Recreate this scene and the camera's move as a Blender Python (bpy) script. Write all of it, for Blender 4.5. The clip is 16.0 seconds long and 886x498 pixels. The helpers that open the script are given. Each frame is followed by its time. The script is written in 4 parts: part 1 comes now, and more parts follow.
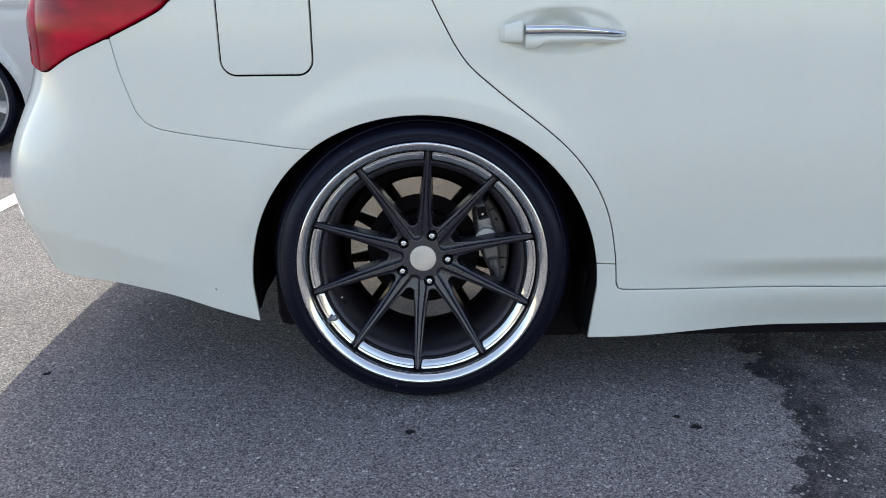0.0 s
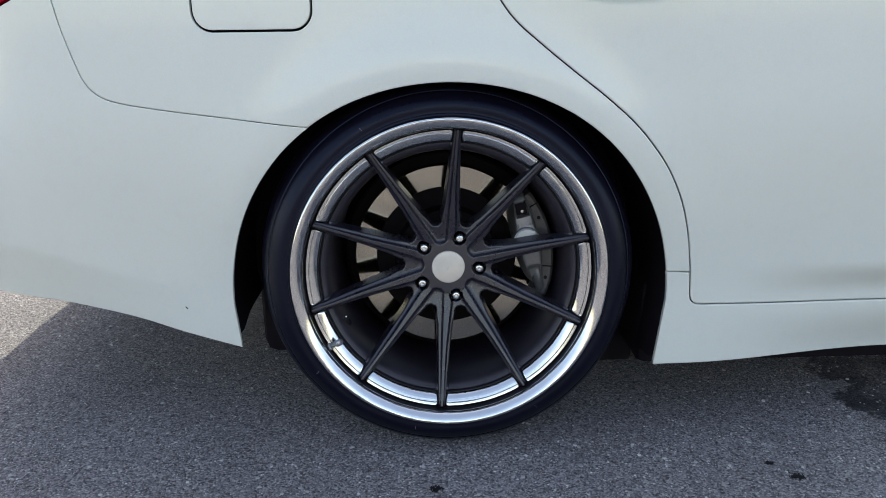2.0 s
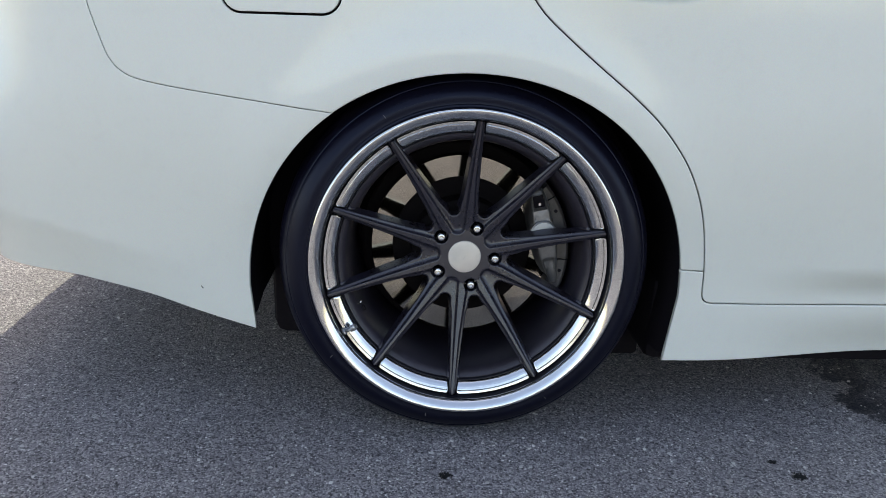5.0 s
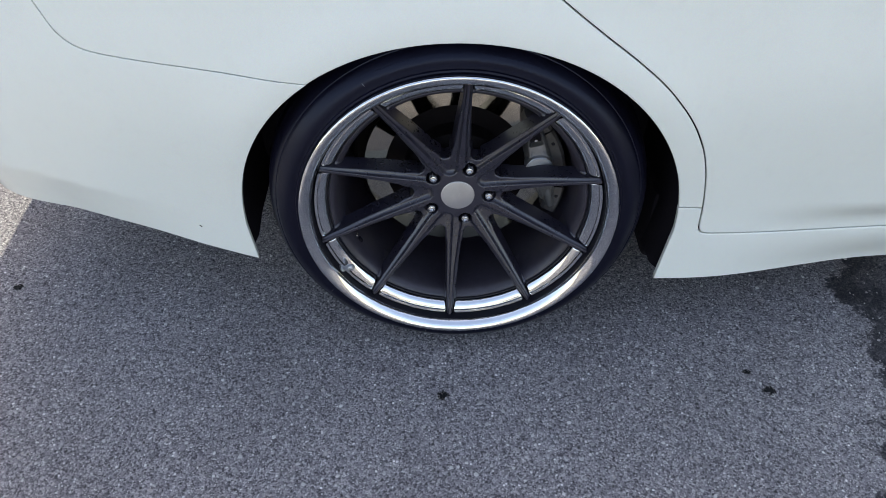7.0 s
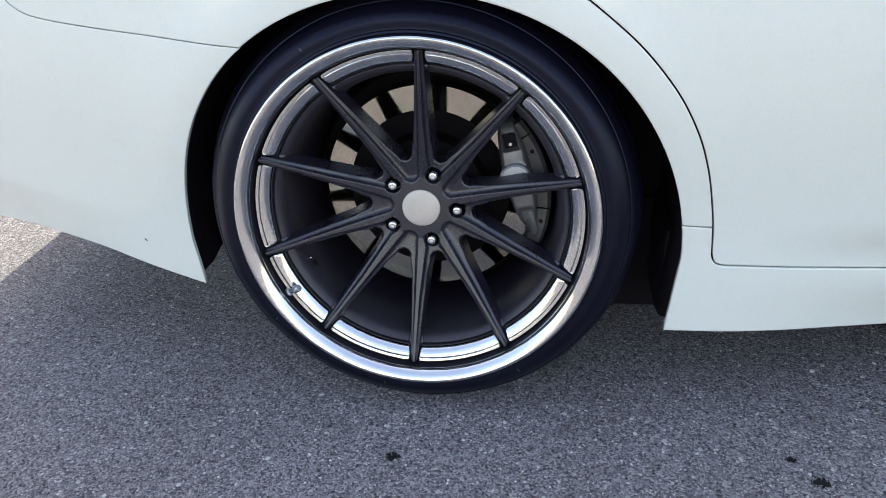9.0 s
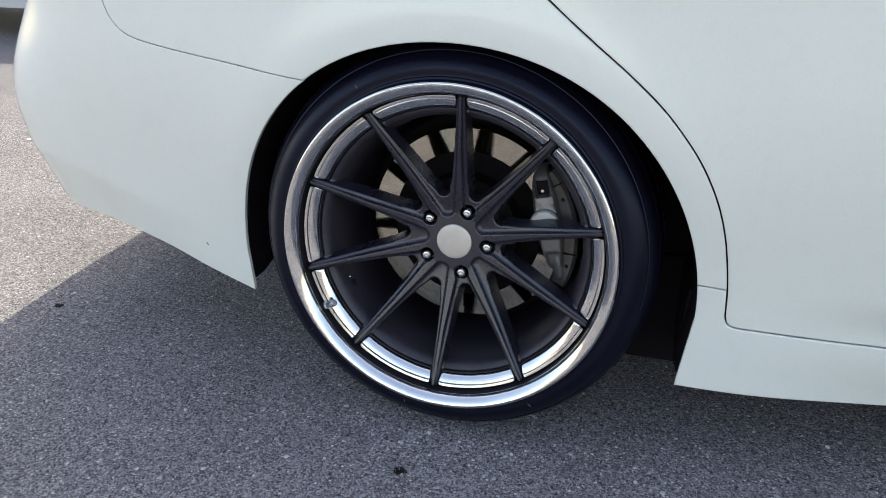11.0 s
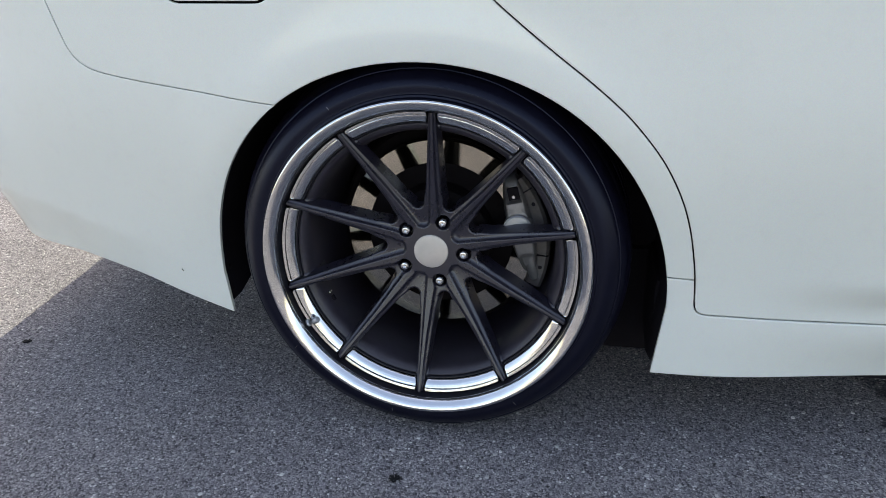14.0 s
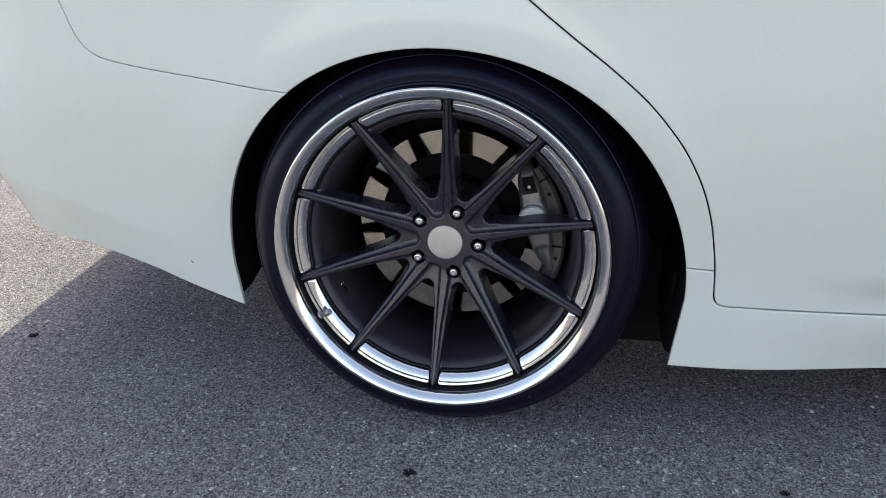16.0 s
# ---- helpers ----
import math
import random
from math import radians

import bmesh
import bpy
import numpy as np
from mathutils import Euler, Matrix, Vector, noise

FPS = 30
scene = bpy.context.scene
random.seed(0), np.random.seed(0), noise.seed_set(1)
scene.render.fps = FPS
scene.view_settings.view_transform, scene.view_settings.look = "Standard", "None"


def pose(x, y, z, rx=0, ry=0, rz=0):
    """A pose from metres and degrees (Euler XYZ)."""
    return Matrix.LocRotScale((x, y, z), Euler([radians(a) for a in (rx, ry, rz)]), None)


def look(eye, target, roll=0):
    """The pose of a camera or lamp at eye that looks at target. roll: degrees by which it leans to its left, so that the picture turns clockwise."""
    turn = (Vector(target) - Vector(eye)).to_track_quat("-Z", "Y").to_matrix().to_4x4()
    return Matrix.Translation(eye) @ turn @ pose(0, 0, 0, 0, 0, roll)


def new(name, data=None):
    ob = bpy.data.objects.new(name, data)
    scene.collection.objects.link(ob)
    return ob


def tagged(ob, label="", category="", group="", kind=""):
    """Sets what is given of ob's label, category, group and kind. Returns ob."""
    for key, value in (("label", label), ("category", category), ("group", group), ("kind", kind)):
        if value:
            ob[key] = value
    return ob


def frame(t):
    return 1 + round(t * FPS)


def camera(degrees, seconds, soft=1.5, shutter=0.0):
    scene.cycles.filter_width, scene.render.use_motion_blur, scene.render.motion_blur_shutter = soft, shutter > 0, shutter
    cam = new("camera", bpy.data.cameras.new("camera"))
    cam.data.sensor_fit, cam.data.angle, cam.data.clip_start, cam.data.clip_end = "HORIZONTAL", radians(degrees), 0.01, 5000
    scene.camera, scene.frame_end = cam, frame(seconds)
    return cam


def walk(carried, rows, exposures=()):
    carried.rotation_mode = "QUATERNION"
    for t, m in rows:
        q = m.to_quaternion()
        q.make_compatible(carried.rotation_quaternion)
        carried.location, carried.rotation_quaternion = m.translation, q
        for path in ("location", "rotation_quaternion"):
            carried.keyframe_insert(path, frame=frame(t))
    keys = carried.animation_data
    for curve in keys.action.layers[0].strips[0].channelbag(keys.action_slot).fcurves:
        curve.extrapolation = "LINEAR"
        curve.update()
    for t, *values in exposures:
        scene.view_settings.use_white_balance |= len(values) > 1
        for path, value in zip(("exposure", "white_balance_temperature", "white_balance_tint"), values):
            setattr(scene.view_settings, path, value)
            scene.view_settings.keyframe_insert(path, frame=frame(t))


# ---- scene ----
cam = camera(60.3, 16.0, soft=0.6)
PATH = [
    (0, (0.038, -1.557, 0.875), (0.046, 0.341, 0.247), -0.9),
    (0.5, (-0.039, -1.382, 0.824), (-0.012, 0.514, 0.190), -1.1),
    (1, (-0.030, -1.273, 0.754), (0.024, 0.641, 0.178), -1.6),
    (1.5, (-0.035, -1.243, 0.743), (0.004, 0.674, 0.176), -1.6),
    (2, (-0.050, -1.236, 0.747), (0.011, 0.676, 0.165), -0.8),
    (2.5, (-0.059, -1.243, 0.747), (0.019, 0.670, 0.169), -0.6),
    (3, (-0.060, -1.234, 0.749), (0.011, 0.677, 0.162), -0.6),
    (3.2, (-0.055, -1.232, 0.752), (0.006, 0.674, 0.151), -0.8),
    (5.3, (-0.097, -1.236, 0.772), (-0.013, 0.654, 0.124), 1.9),
    (5.5, (-0.094, -1.219, 0.891), (-0.043, 0.595, 0.051), 1.1),
    (6, (-0.188, -1.173, 1.144), (-0.140, 0.414, -0.072), 3.7),
    (6.5, (-0.140, -1.090, 1.175), (0.029, 0.446, -0.096), 5.0),
    (7, (-0.022, -0.987, 1.177), (-0.030, 0.463, -0.201), -1.1),
    (7.5, (0.020, -0.915, 1.131), (-0.081, 0.482, -0.297), -2.0),
    (8, (0.080, -0.875, 0.972), (0.001, 0.656, -0.313), -0.1),
    (8.5, (0.128, -0.933, 0.819), (-0.053, 0.718, -0.296), 1.0),
    (9, (0.205, -0.993, 0.800), (-0.089, 0.758, -0.120), -3.2),
    (9.2, (0.210, -1.024, 0.794), (-0.101, 0.766, -0.041), -0.0),
    (11.3, (0.306, -1.060, 0.829), (-0.210, 0.690, 0.010), 0.2),
    (11.5, (0.304, -1.070, 0.834), (-0.185, 0.690, 0.020), 1.0),
    (12, (0.282, -1.088, 0.848), (-0.157, 0.688, 0.039), 1.2),
    (12.5, (0.248, -1.104, 0.848), (-0.118, 0.682, 0.028), 0.1),
    (13, (0.255, -1.093, 0.852), (-0.082, 0.707, 0.047), 0.3),
    (13.5, (0.246, -1.090, 0.861), (-0.090, 0.698, 0.029), -0.6),
    (14, (0.255, -1.084, 0.861), (-0.113, 0.695, 0.024), -1.9),
    (14.5, (0.232, -1.087, 0.853), (-0.128, 0.692, 0.014), -1.4),
    (15, (0.237, -1.071, 0.852), (-0.132, 0.700, 0.001), -2.1),
    (15.5, (0.229, -1.072, 0.849), (-0.135, 0.702, -0.001), -2.0),
    (16, (0.231, -1.074, 0.844), (-0.140, 0.701, 0.000), -2.0),
]
walk(cam, [(t, look(eye, target, roll)) for t, eye, target, roll in PATH], exposures=[(0, 1.60, 8300, 11.5), (5.3, 1.67, 8600, 12.5), (6.5, 1.82, 8500, 13), (9.0, 2.12, 8500, 13), (11.3, 1.82, 8700, 13), (16, 1.74, 8700, 13)])

# ---- light: clear sky, high sun behind the car ----
SUN_UP, SUN_SIDE = 55.0, 3.0         # elevation; degrees from +y towards -x
world = bpy.data.worlds.new("sky")
scene.world = world
world.use_nodes = True
wn = world.node_tree.nodes
sky = wn.new("ShaderNodeTexSky")
sky.sky_type, sky.sun_disc = "NISHITA", False
sky.sun_elevation, sky.sun_rotation = radians(SUN_UP), radians(-SUN_SIDE)
sky.air_density, sky.dust_density, sky.ozone_density = 0.9, 1.4, 1.0
wn["Background"].inputs["Strength"].default_value = 0.15
world.node_tree.links.new(sky.outputs["Color"], wn["Background"].inputs["Color"])
sun = new("sun", bpy.data.lights.new("sun", "SUN"))
sun.data.energy, sun.data.angle, sun.data.color = 1.7, radians(0.53), (0.90, 1.0, 0.97)
sun.matrix_world = look((-12 * math.sin(radians(SUN_SIDE)), 12 * math.cos(radians(SUN_SIDE)), 12 * math.tan(radians(SUN_UP))), (0, 0, 0))


# ---- materials ----
def mat(name):
    m = bpy.data.materials.new(name)
    m.use_nodes = True
    nt = m.node_tree
    return m, nt, nt.nodes["Principled BSDF"]


def node(nt, kind, **values):
    n = nt.nodes.new(kind)
    for key, value in values.items():
        n.inputs[key.replace("_", " ")].default_value = value
    return n


def ramp(nt, source, stops):
    n = nt.nodes.new("ShaderNodeValToRGB")
    while len(n.color_ramp.elements) < len(stops):
        n.color_ramp.elements.new(0.5)
    for e, (at, c) in zip(n.color_ramp.elements, stops):
        e.position, e.color = at, (c, c, c, 1) if isinstance(c, (int, float)) else (*c, 1)
    nt.links.new(source, n.inputs["Fac"])
    return n


def mix(nt, fac, a, b, how="MIX"):
    n = nt.nodes.new("ShaderNodeMix")
    n.data_type, n.blend_type = "RGBA", how
    for i, v in ((0, fac), (6, a), (7, b)):
        if isinstance(v, (int, float)):
            n.inputs[i].default_value = v if i == 0 else (v, v, v, 1)
        elif isinstance(v, tuple):
            n.inputs[i].default_value = (*v, 1)
        else:
            nt.links.new(v, n.inputs[i])
    return n.outputs[2]


def arith(nt, op, a, b=0.0, c=0.0):
    n = nt.nodes.new("ShaderNodeMath")
    n.operation = op
    for i, v in enumerate((a, b, c)):
        if isinstance(v, (int, float)):
            n.inputs[i].default_value = v
        else:
            nt.links.new(v, n.inputs[i])
    return n.outputs[0]


def bump(nt, height, strength, distance, bsdf, socket="Normal"):
    n = node(nt, "ShaderNodeBump", Strength=strength, Distance=distance)
    nt.links.new(height, n.inputs["Height"])
    nt.links.new(n.outputs[0], bsdf.inputs[socket])


def coords(nt):
    return nt.nodes.new("ShaderNodeTexCoord").outputs["Object"]


def noise_tex(nt, vec, scale, detail=4, rough=0.55):
    n = node(nt, "ShaderNodeTexNoise", Scale=scale, Detail=detail, Roughness=rough)
    nt.links.new(vec, n.inputs["Vector"])
    return n.outputs["Fac"]


def cells(nt, vec, scale, feature="F1", rand=1.0):
    n = node(nt, "ShaderNodeTexVoronoi", Scale=scale, Randomness=rand)
    n.feature = feature
    nt.links.new(vec, n.inputs["Vector"])
    return n


def plain(name, color, rough=0.5, metal=0.0, grain=0.0, scale=60.0, spread=0.12, coat=0.0):
    """A surface with slight variation of colour and gloss at two scales."""
    m, nt, b = mat(name)
    v = coords(nt)
    fine, broad = noise_tex(nt, v, scale), noise_tex(nt, v, scale / 11, 3)
    both = arith(nt, "MULTIPLY_ADD", fine, 0.6, arith(nt, "MULTIPLY", broad, 0.4))
    lo, hi = tuple(c * (1 - spread) for c in color), tuple(min(1, c * (1 + spread)) for c in color)
    r = ramp(nt, both, [(0.3, lo), (0.7, hi)])
    nt.links.new(r.outputs[0], b.inputs["Base Color"])
    q = ramp(nt, both, [(0.3, max(0.02, rough * 0.85)), (0.7, min(1, rough * 1.18))])
    nt.links.new(q.outputs[0], b.inputs["Roughness"])
    b.inputs["Metallic"].default_value = metal
    b.inputs["Coat Weight"].default_value = coat
    if grain:
        bump(nt, fine, grain, 0.0006, b)
    return m


def paint_white():
    m, nt, b = mat("pearl_white_paint")
    v = coords(nt)
    broad = noise_tex(nt, v, 2.2, 3)
    flake = cells(nt, v, 900.0)
    dust = noise_tex(nt, v, 38.0, 6, 0.7)
    base = ramp(nt, broad, [(0.3, (0.705, 0.722, 0.672)), (0.7, (0.738, 0.755, 0.703))]).outputs[0]
    tint = mix(nt, 0.05, base, flake.outputs["Color"])
    grime = arith(nt, "MULTIPLY", ramp(nt, dust, [(0.52, 0.0), (0.75, 0.35)]).outputs[0], 0.35)
    nt.links.new(mix(nt, grime, tint, (0.52, 0.51, 0.48)), b.inputs["Base Color"])
    b.inputs["Roughness"].default_value = 0.42
    b.inputs["Specular IOR Level"].default_value = 0.4
    b.inputs["Coat Weight"].default_value = 1.0
    b.inputs["Coat IOR"].default_value = 1.45
    nt.links.new(ramp(nt, dust, [(0.35, 0.03), (0.75, 0.09)]).outputs[0], b.inputs["Coat Roughness"])
    bump(nt, noise_tex(nt, v, 420.0, 2), 0.03, 0.0004, b, "Coat Normal")
    return m


def asphalt():
    m, nt, b = mat("worn_asphalt")
    v = coords(nt)
    warp = node(nt, "ShaderNodeTexNoise", Scale=190.0, Detail=3)
    nt.links.new(v, warp.inputs["Vector"])
    vec = nt.nodes.new("ShaderNodeVectorMath")
    vec.operation = "MULTIPLY_ADD"
    nt.links.new(warp.outputs["Color"], vec.inputs[0])
    vec.inputs[1].default_value = (0.0045, 0.0045, 0.0)
    nt.links.new(v, vec.inputs[2])
    vw = vec.outputs[0]
    # binder and grit: small grains, each of its own tone
    grit, sand = cells(nt, vw, 330.0), cells(nt, v, 680.0)
    tones = []
    for c in (grit, sand):
        sep = nt.nodes.new("ShaderNodeSeparateColor")
        nt.links.new(c.outputs["Color"], sep.inputs[0])
        tones.append(sep.outputs[0])
    grain = arith(nt, "MULTIPLY_ADD", tones[0], 0.74, arith(nt, "MULTIPLY", tones[1], 0.26))
    mid = noise_tex(nt, v, 95.0, 4, 0.65)
    grain = arith(nt, "ADD", grain, arith(nt, "MULTIPLY_ADD", mid, 0.5, -0.25))
    col = ramp(nt, grain, [(0.08, (0.050, 0.0475, 0.054)), (0.36, (0.157, 0.148, 0.162)), (0.66, (0.255, 0.242, 0.255)), (0.96, (0.44, 0.42, 0.42))]).outputs[0]
    up = arith(nt, "ADD", arith(nt, "MULTIPLY", grain, 0.9), arith(nt, "MULTIPLY", grit.outputs["Distance"], -0.6))
    # chips of pale stone in three sizes, and pits where stones are lost
    for scale, share, size, tones in ((290.0, 0.84, 0.34, (0.38, 0.80)), (165.0, 0.86, 0.36, (0.36, 0.78)), (105.0, 0.950, 0.36, (0.34, 0.70))):
        c = cells(nt, vw, scale)
        sep = nt.nodes.new("ShaderNodeSeparateColor")
        nt.links.new(c.outputs["Color"], sep.inputs[0])
        pick = ramp(nt, sep.outputs[0], [(share, 0.0), (share + 0.01, 1.0)]).outputs[0]
        body = ramp(nt, c.outputs["Distance"], [(size * 0.9, 1.0), (size * 1.08, 0.0)]).outputs[0]
        chip = arith(nt, "MULTIPLY", pick, body)
        lo, hi = tones
        tone = ramp(nt, sep.outputs[1], [(0.0, (lo, lo * 0.97, lo * 0.96)), (0.6, (lo * 1.25, lo * 1.24, lo * 1.23)), (1.0, (hi, hi * 0.99, hi * 0.97))]).outputs[0]
        col = mix(nt, chip, col, tone)
        up = arith(nt, "ADD", up, arith(nt, "MULTIPLY", chip, 0.5))
    c = cells(nt, vw, 105.0)
    sep = nt.nodes.new("ShaderNodeSeparateColor")
    nt.links.new(c.outputs["Color"], sep.inputs[0])
    pit = arith(nt, "MULTIPLY", ramp(nt, sep.outputs[0], [(0.80, 0.0), (0.81, 0.9)]).outputs[0], ramp(nt, c.outputs["Distance"], [(0.16, 1.0), (0.34, 0.0)]).outputs[0])
    col = mix(nt, pit, col, (0.035, 0.034, 0.036))
    up = arith(nt, "SUBTRACT", up, arith(nt, "MULTIPLY", pit, 0.9))
    broad = ramp(nt, noise_tex(nt, v, 1.9, 5, 0.6), [(0.3, 0.87), (0.7, 1.15)]).outputs[0]
    col = mix(nt, 1.0, col, broad, "MULTIPLY")
    rust = ramp(nt, noise_tex(nt, v, 6.0, 6, 0.7), [(0.60, 0.0), (0.80, 0.22)]).outputs[0]
    col = mix(nt, rust, col, (0.155, 0.132, 0.128))
    # an old oily patch beside the sill, with a dark ragged rim
    xyz = nt.nodes.new("ShaderNodeSeparateXYZ")
    nt.links.new(v, xyz.inputs[0])
    ragged = arith(nt, "MULTIPLY_ADD", noise_tex(nt, v, 13.0, 7, 0.7), 0.30, -0.15)
    bow = arith(nt, "MULTIPLY", arith(nt, "POWER", arith(nt, "MAXIMUM", arith(nt, "SUBTRACT", -0.08, xyz.outputs[1]), 0.0), 1.5), 0.75)
    away = arith(nt, "ADD", arith(nt, "ADD", arith(nt, "SUBTRACT", xyz.outputs[0], 0.80), ragged), bow)
    rim = ramp(nt, away, [(0.0, 0.0), (0.018, 0.95), (0.12, 0.85), (0.22, 0.62), (0.65, 0.55), (1.0, 0.0)]).outputs[0]
    blot = ramp(nt, noise_tex(nt, v, 8.0, 6, 0.65), [(0.38, 0.18), (0.58, 1.0)]).outputs[0]
    edge = ramp(nt, away, [(0.05, 1.0), (0.16, 0.0)]).outputs[0]
    blot = arith(nt, "MAXIMUM", blot, arith(nt, "MULTIPLY", edge, 0.9))
    near = ramp(nt, arith(nt, "ABSOLUTE", arith(nt, "ADD", xyz.outputs[1], 0.10)), [(0.30, 1.0), (0.60, 0.0)]).outputs[0]
    stain = arith(nt, "MULTIPLY", arith(nt, "MULTIPLY", rim, blot), near)
    col = mix(nt, arith(nt, "MULTIPLY", stain, 0.97), col, (0.0060, 0.0068, 0.0125))
    nt.links.new(col, b.inputs["Base Color"])
    rough = arith(nt, "SUBTRACT", ramp(nt, noise_tex(nt, v, 24.0), [(0.3, 0.74), (0.7, 0.92)]).outputs[0], arith(nt, "MULTIPLY", stain, 0.06))
    nt.links.new(rough, b.inputs["Roughness"])
    b.inputs["Specular IOR Level"].default_value = 0.3
    bump(nt, up, 0.9, 0.0042, b)
    return m


def stone():
    """Pale chips, each of its own tone, some reddish."""
    m, nt, b = mat("pale_stone")
    v = coords(nt)
    own = nt.nodes.new("ShaderNodeNewGeometry").outputs["Random Per Island"]
    tone = ramp(nt, own, [(0.0, (0.075, 0.074, 0.082)), (0.25, (0.20, 0.195, 0.20)), (0.5, (0.33, 0.29, 0.28)), (0.78, (0.46, 0.45, 0.44)), (1.0, (0.74, 0.73, 0.70))]).outputs[0]
    nt.links.new(mix(nt, 0.35, tone, mix(nt, noise_tex(nt, v, 700.0), (0.08, 0.08, 0.09), (0.6, 0.59, 0.57))), b.inputs["Base Color"])
    nt.links.new(ramp(nt, own, [(0.0, 0.75), (1.0, 0.45)]).outputs[0], b.inputs["Roughness"])
    return m


def brushed(name, color, rough, scale, turned=True, mark_depth=0.12):
    """Machined metal with fine turned or straight marks."""
    m, nt, b = mat(name)
    v = coords(nt)
    if turned:
        w = nt.nodes.new("ShaderNodeTexWave")
        w.wave_type, w.rings_direction = "RINGS", "Z"
        w.inputs["Scale"].default_value, w.inputs["Distortion"].default_value, w.inputs["Detail"].default_value = scale, 1.5, 3
        nt.links.new(v, w.inputs["Vector"])
        mark = w.outputs["Fac"]
    else:
        mark = noise_tex(nt, v, scale)
    stain = noise_tex(nt, v, 21.0, 5)
    c = mix(nt, ramp(nt, stain, [(0.4, 0.0), (0.75, 0.5)]).outputs[0], color, tuple(k * 0.6 for k in color))
    nt.links.new(c, b.inputs["Base Color"])
    b.inputs["Metallic"].default_value = 1.0
    nt.links.new(ramp(nt, stain, [(0.3, rough * 0.8), (0.7, rough * 1.3)]).outputs[0], b.inputs["Roughness"])
    bump(nt, mark, mark_depth, 0.0003, b)
    return m


PAINT = paint_white()
ASPHALT = asphalt()
STONE = stone()


def chrome():
    m, nt, b = mat("polished_chrome")
    v = coords(nt)
    wipe = noise_tex(nt, v, 26.0, 4, 0.6)
    nt.links.new(ramp(nt, wipe, [(0.3, (0.61, 0.62, 0.635)), (0.7, (0.70, 0.71, 0.72))]).outputs[0], b.inputs["Base Color"])
    b.inputs["Metallic"].default_value = 1.0
    nt.links.new(ramp(nt, noise_tex(nt, v, 9.0, 5), [(0.35, 0.022), (0.7, 0.05)]).outputs[0], b.inputs["Roughness"])
    xyz = nt.nodes.new("ShaderNodeSeparateXYZ")
    nt.links.new(v, xyz.inputs[0])
    out = arith(nt, "SQRT", arith(nt, "ADD", arith(nt, "MULTIPLY", xyz.outputs[0], xyz.outputs[0]), arith(nt, "MULTIPLY", xyz.outputs[1], xyz.outputs[1])))
    round_it = arith(nt, "ARCTAN2", xyz.outputs[0], xyz.outputs[1])
    vec = nt.nodes.new("ShaderNodeCombineXYZ")
    nt.links.new(arith(nt, "MULTIPLY", out, 420.0), vec.inputs[0])
    nt.links.new(arith(nt, "MULTIPLY", round_it, 3.2), vec.inputs[1])
    marks = arith(nt, "ADD", noise_tex(nt, vec.outputs[0], 1.0, 4, 0.6), arith(nt, "MULTIPLY", noise_tex(nt, v, 30.0, 2, 0.4), 0.8))
    bump(nt, marks, 0.26, 0.0010, b)
    return m


CHROME = chrome()
STEEL = plain("bright_steel", (0.70, 0.70, 0.71), 0.2, 1.0, grain=0.05)
SATIN_BLACK = plain("satin_black_lacquer", (0.0175, 0.0162, 0.0262), 0.29, 0.0, grain=0.012, scale=180, spread=0.2)
SATIN_BLACK.node_tree.nodes["Principled BSDF"].inputs["Specular IOR Level"].default_value = 0.8
BARREL_BLACK = plain("matte_black_barrel", (0.0270, 0.0235, 0.0330), 0.40, 0.0, grain=0.06, scale=90, spread=0.35)
SEAT = plain("matte_black_seat", (0.0065, 0.0065, 0.0105), 0.55, 0.0, grain=0.1, scale=120, spread=0.3)
SEAT.node_tree.nodes["Principled BSDF"].inputs["Specular IOR Level"].default_value = 0.2
RUBBER = plain("tyre_rubber", (0.0040, 0.0038, 0.0095), 0.34, 0.0, grain=0.25, scale=240, spread=0.3)
RUBBER.node_tree.nodes["Principled BSDF"].inputs["Specular IOR Level"].default_value = 0.26
RUBBER.node_tree.nodes["Principled BSDF"].inputs["Specular Tint"].default_value = (0.62, 0.72, 1.0, 1.0)
DARK = plain("black_plastic", (0.0115, 0.0095, 0.0125), 0.8, 0.0, grain=0.3, scale=120, spread=0.3)
DARK.node_tree.nodes["Principled BSDF"].inputs["Specular IOR Level"].default_value = 0.1
CAP = brushed("brushed_cap", (0.74, 0.725, 0.71), 0.38, 300.0, False)
DISC = brushed("worn_brake_disc", (0.42, 0.385, 0.330), 0.07, 260.0, mark_depth=0.03)
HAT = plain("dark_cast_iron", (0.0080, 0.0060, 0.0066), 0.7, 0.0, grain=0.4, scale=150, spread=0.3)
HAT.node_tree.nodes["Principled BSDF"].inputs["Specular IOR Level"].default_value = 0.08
CALIPER = plain("cast_aluminium", (0.21, 0.205, 0.21), 0.42, 0.7, grain=0.5, scale=220, spread=0.15)
GLASS = plain("tinted_glass", (0.012, 0.014, 0.016), 0.04, 0.0, spread=0.05, coat=1.0)
LINE = plain("worn_white_line", (0.72, 0.72, 0.70), 0.8, 0.0, grain=0.6, scale=90, spread=0.22)
TAR = plain("tar_spot", (0.004, 0.004, 0.005), 0.9, 0.0, grain=0.8, scale=300, spread=0.3)
SILVER = plain("silver_white_paint", (0.50, 0.51, 0.52), 0.35, 0.0, spread=0.03, scale=20, coat=1.0)
ALLOY = plain("grey_alloy", (0.42, 0.42, 0.43), 0.35, 0.5, spread=0.08)
VALVE = plain("dull_metal", (0.42, 0.43, 0.45), 0.3, 0.8, grain=0.1)
BOSS = plain("machined_aluminium", (0.30, 0.305, 0.325), 0.36, 0.8, grain=0.1, scale=160, spread=0.08)
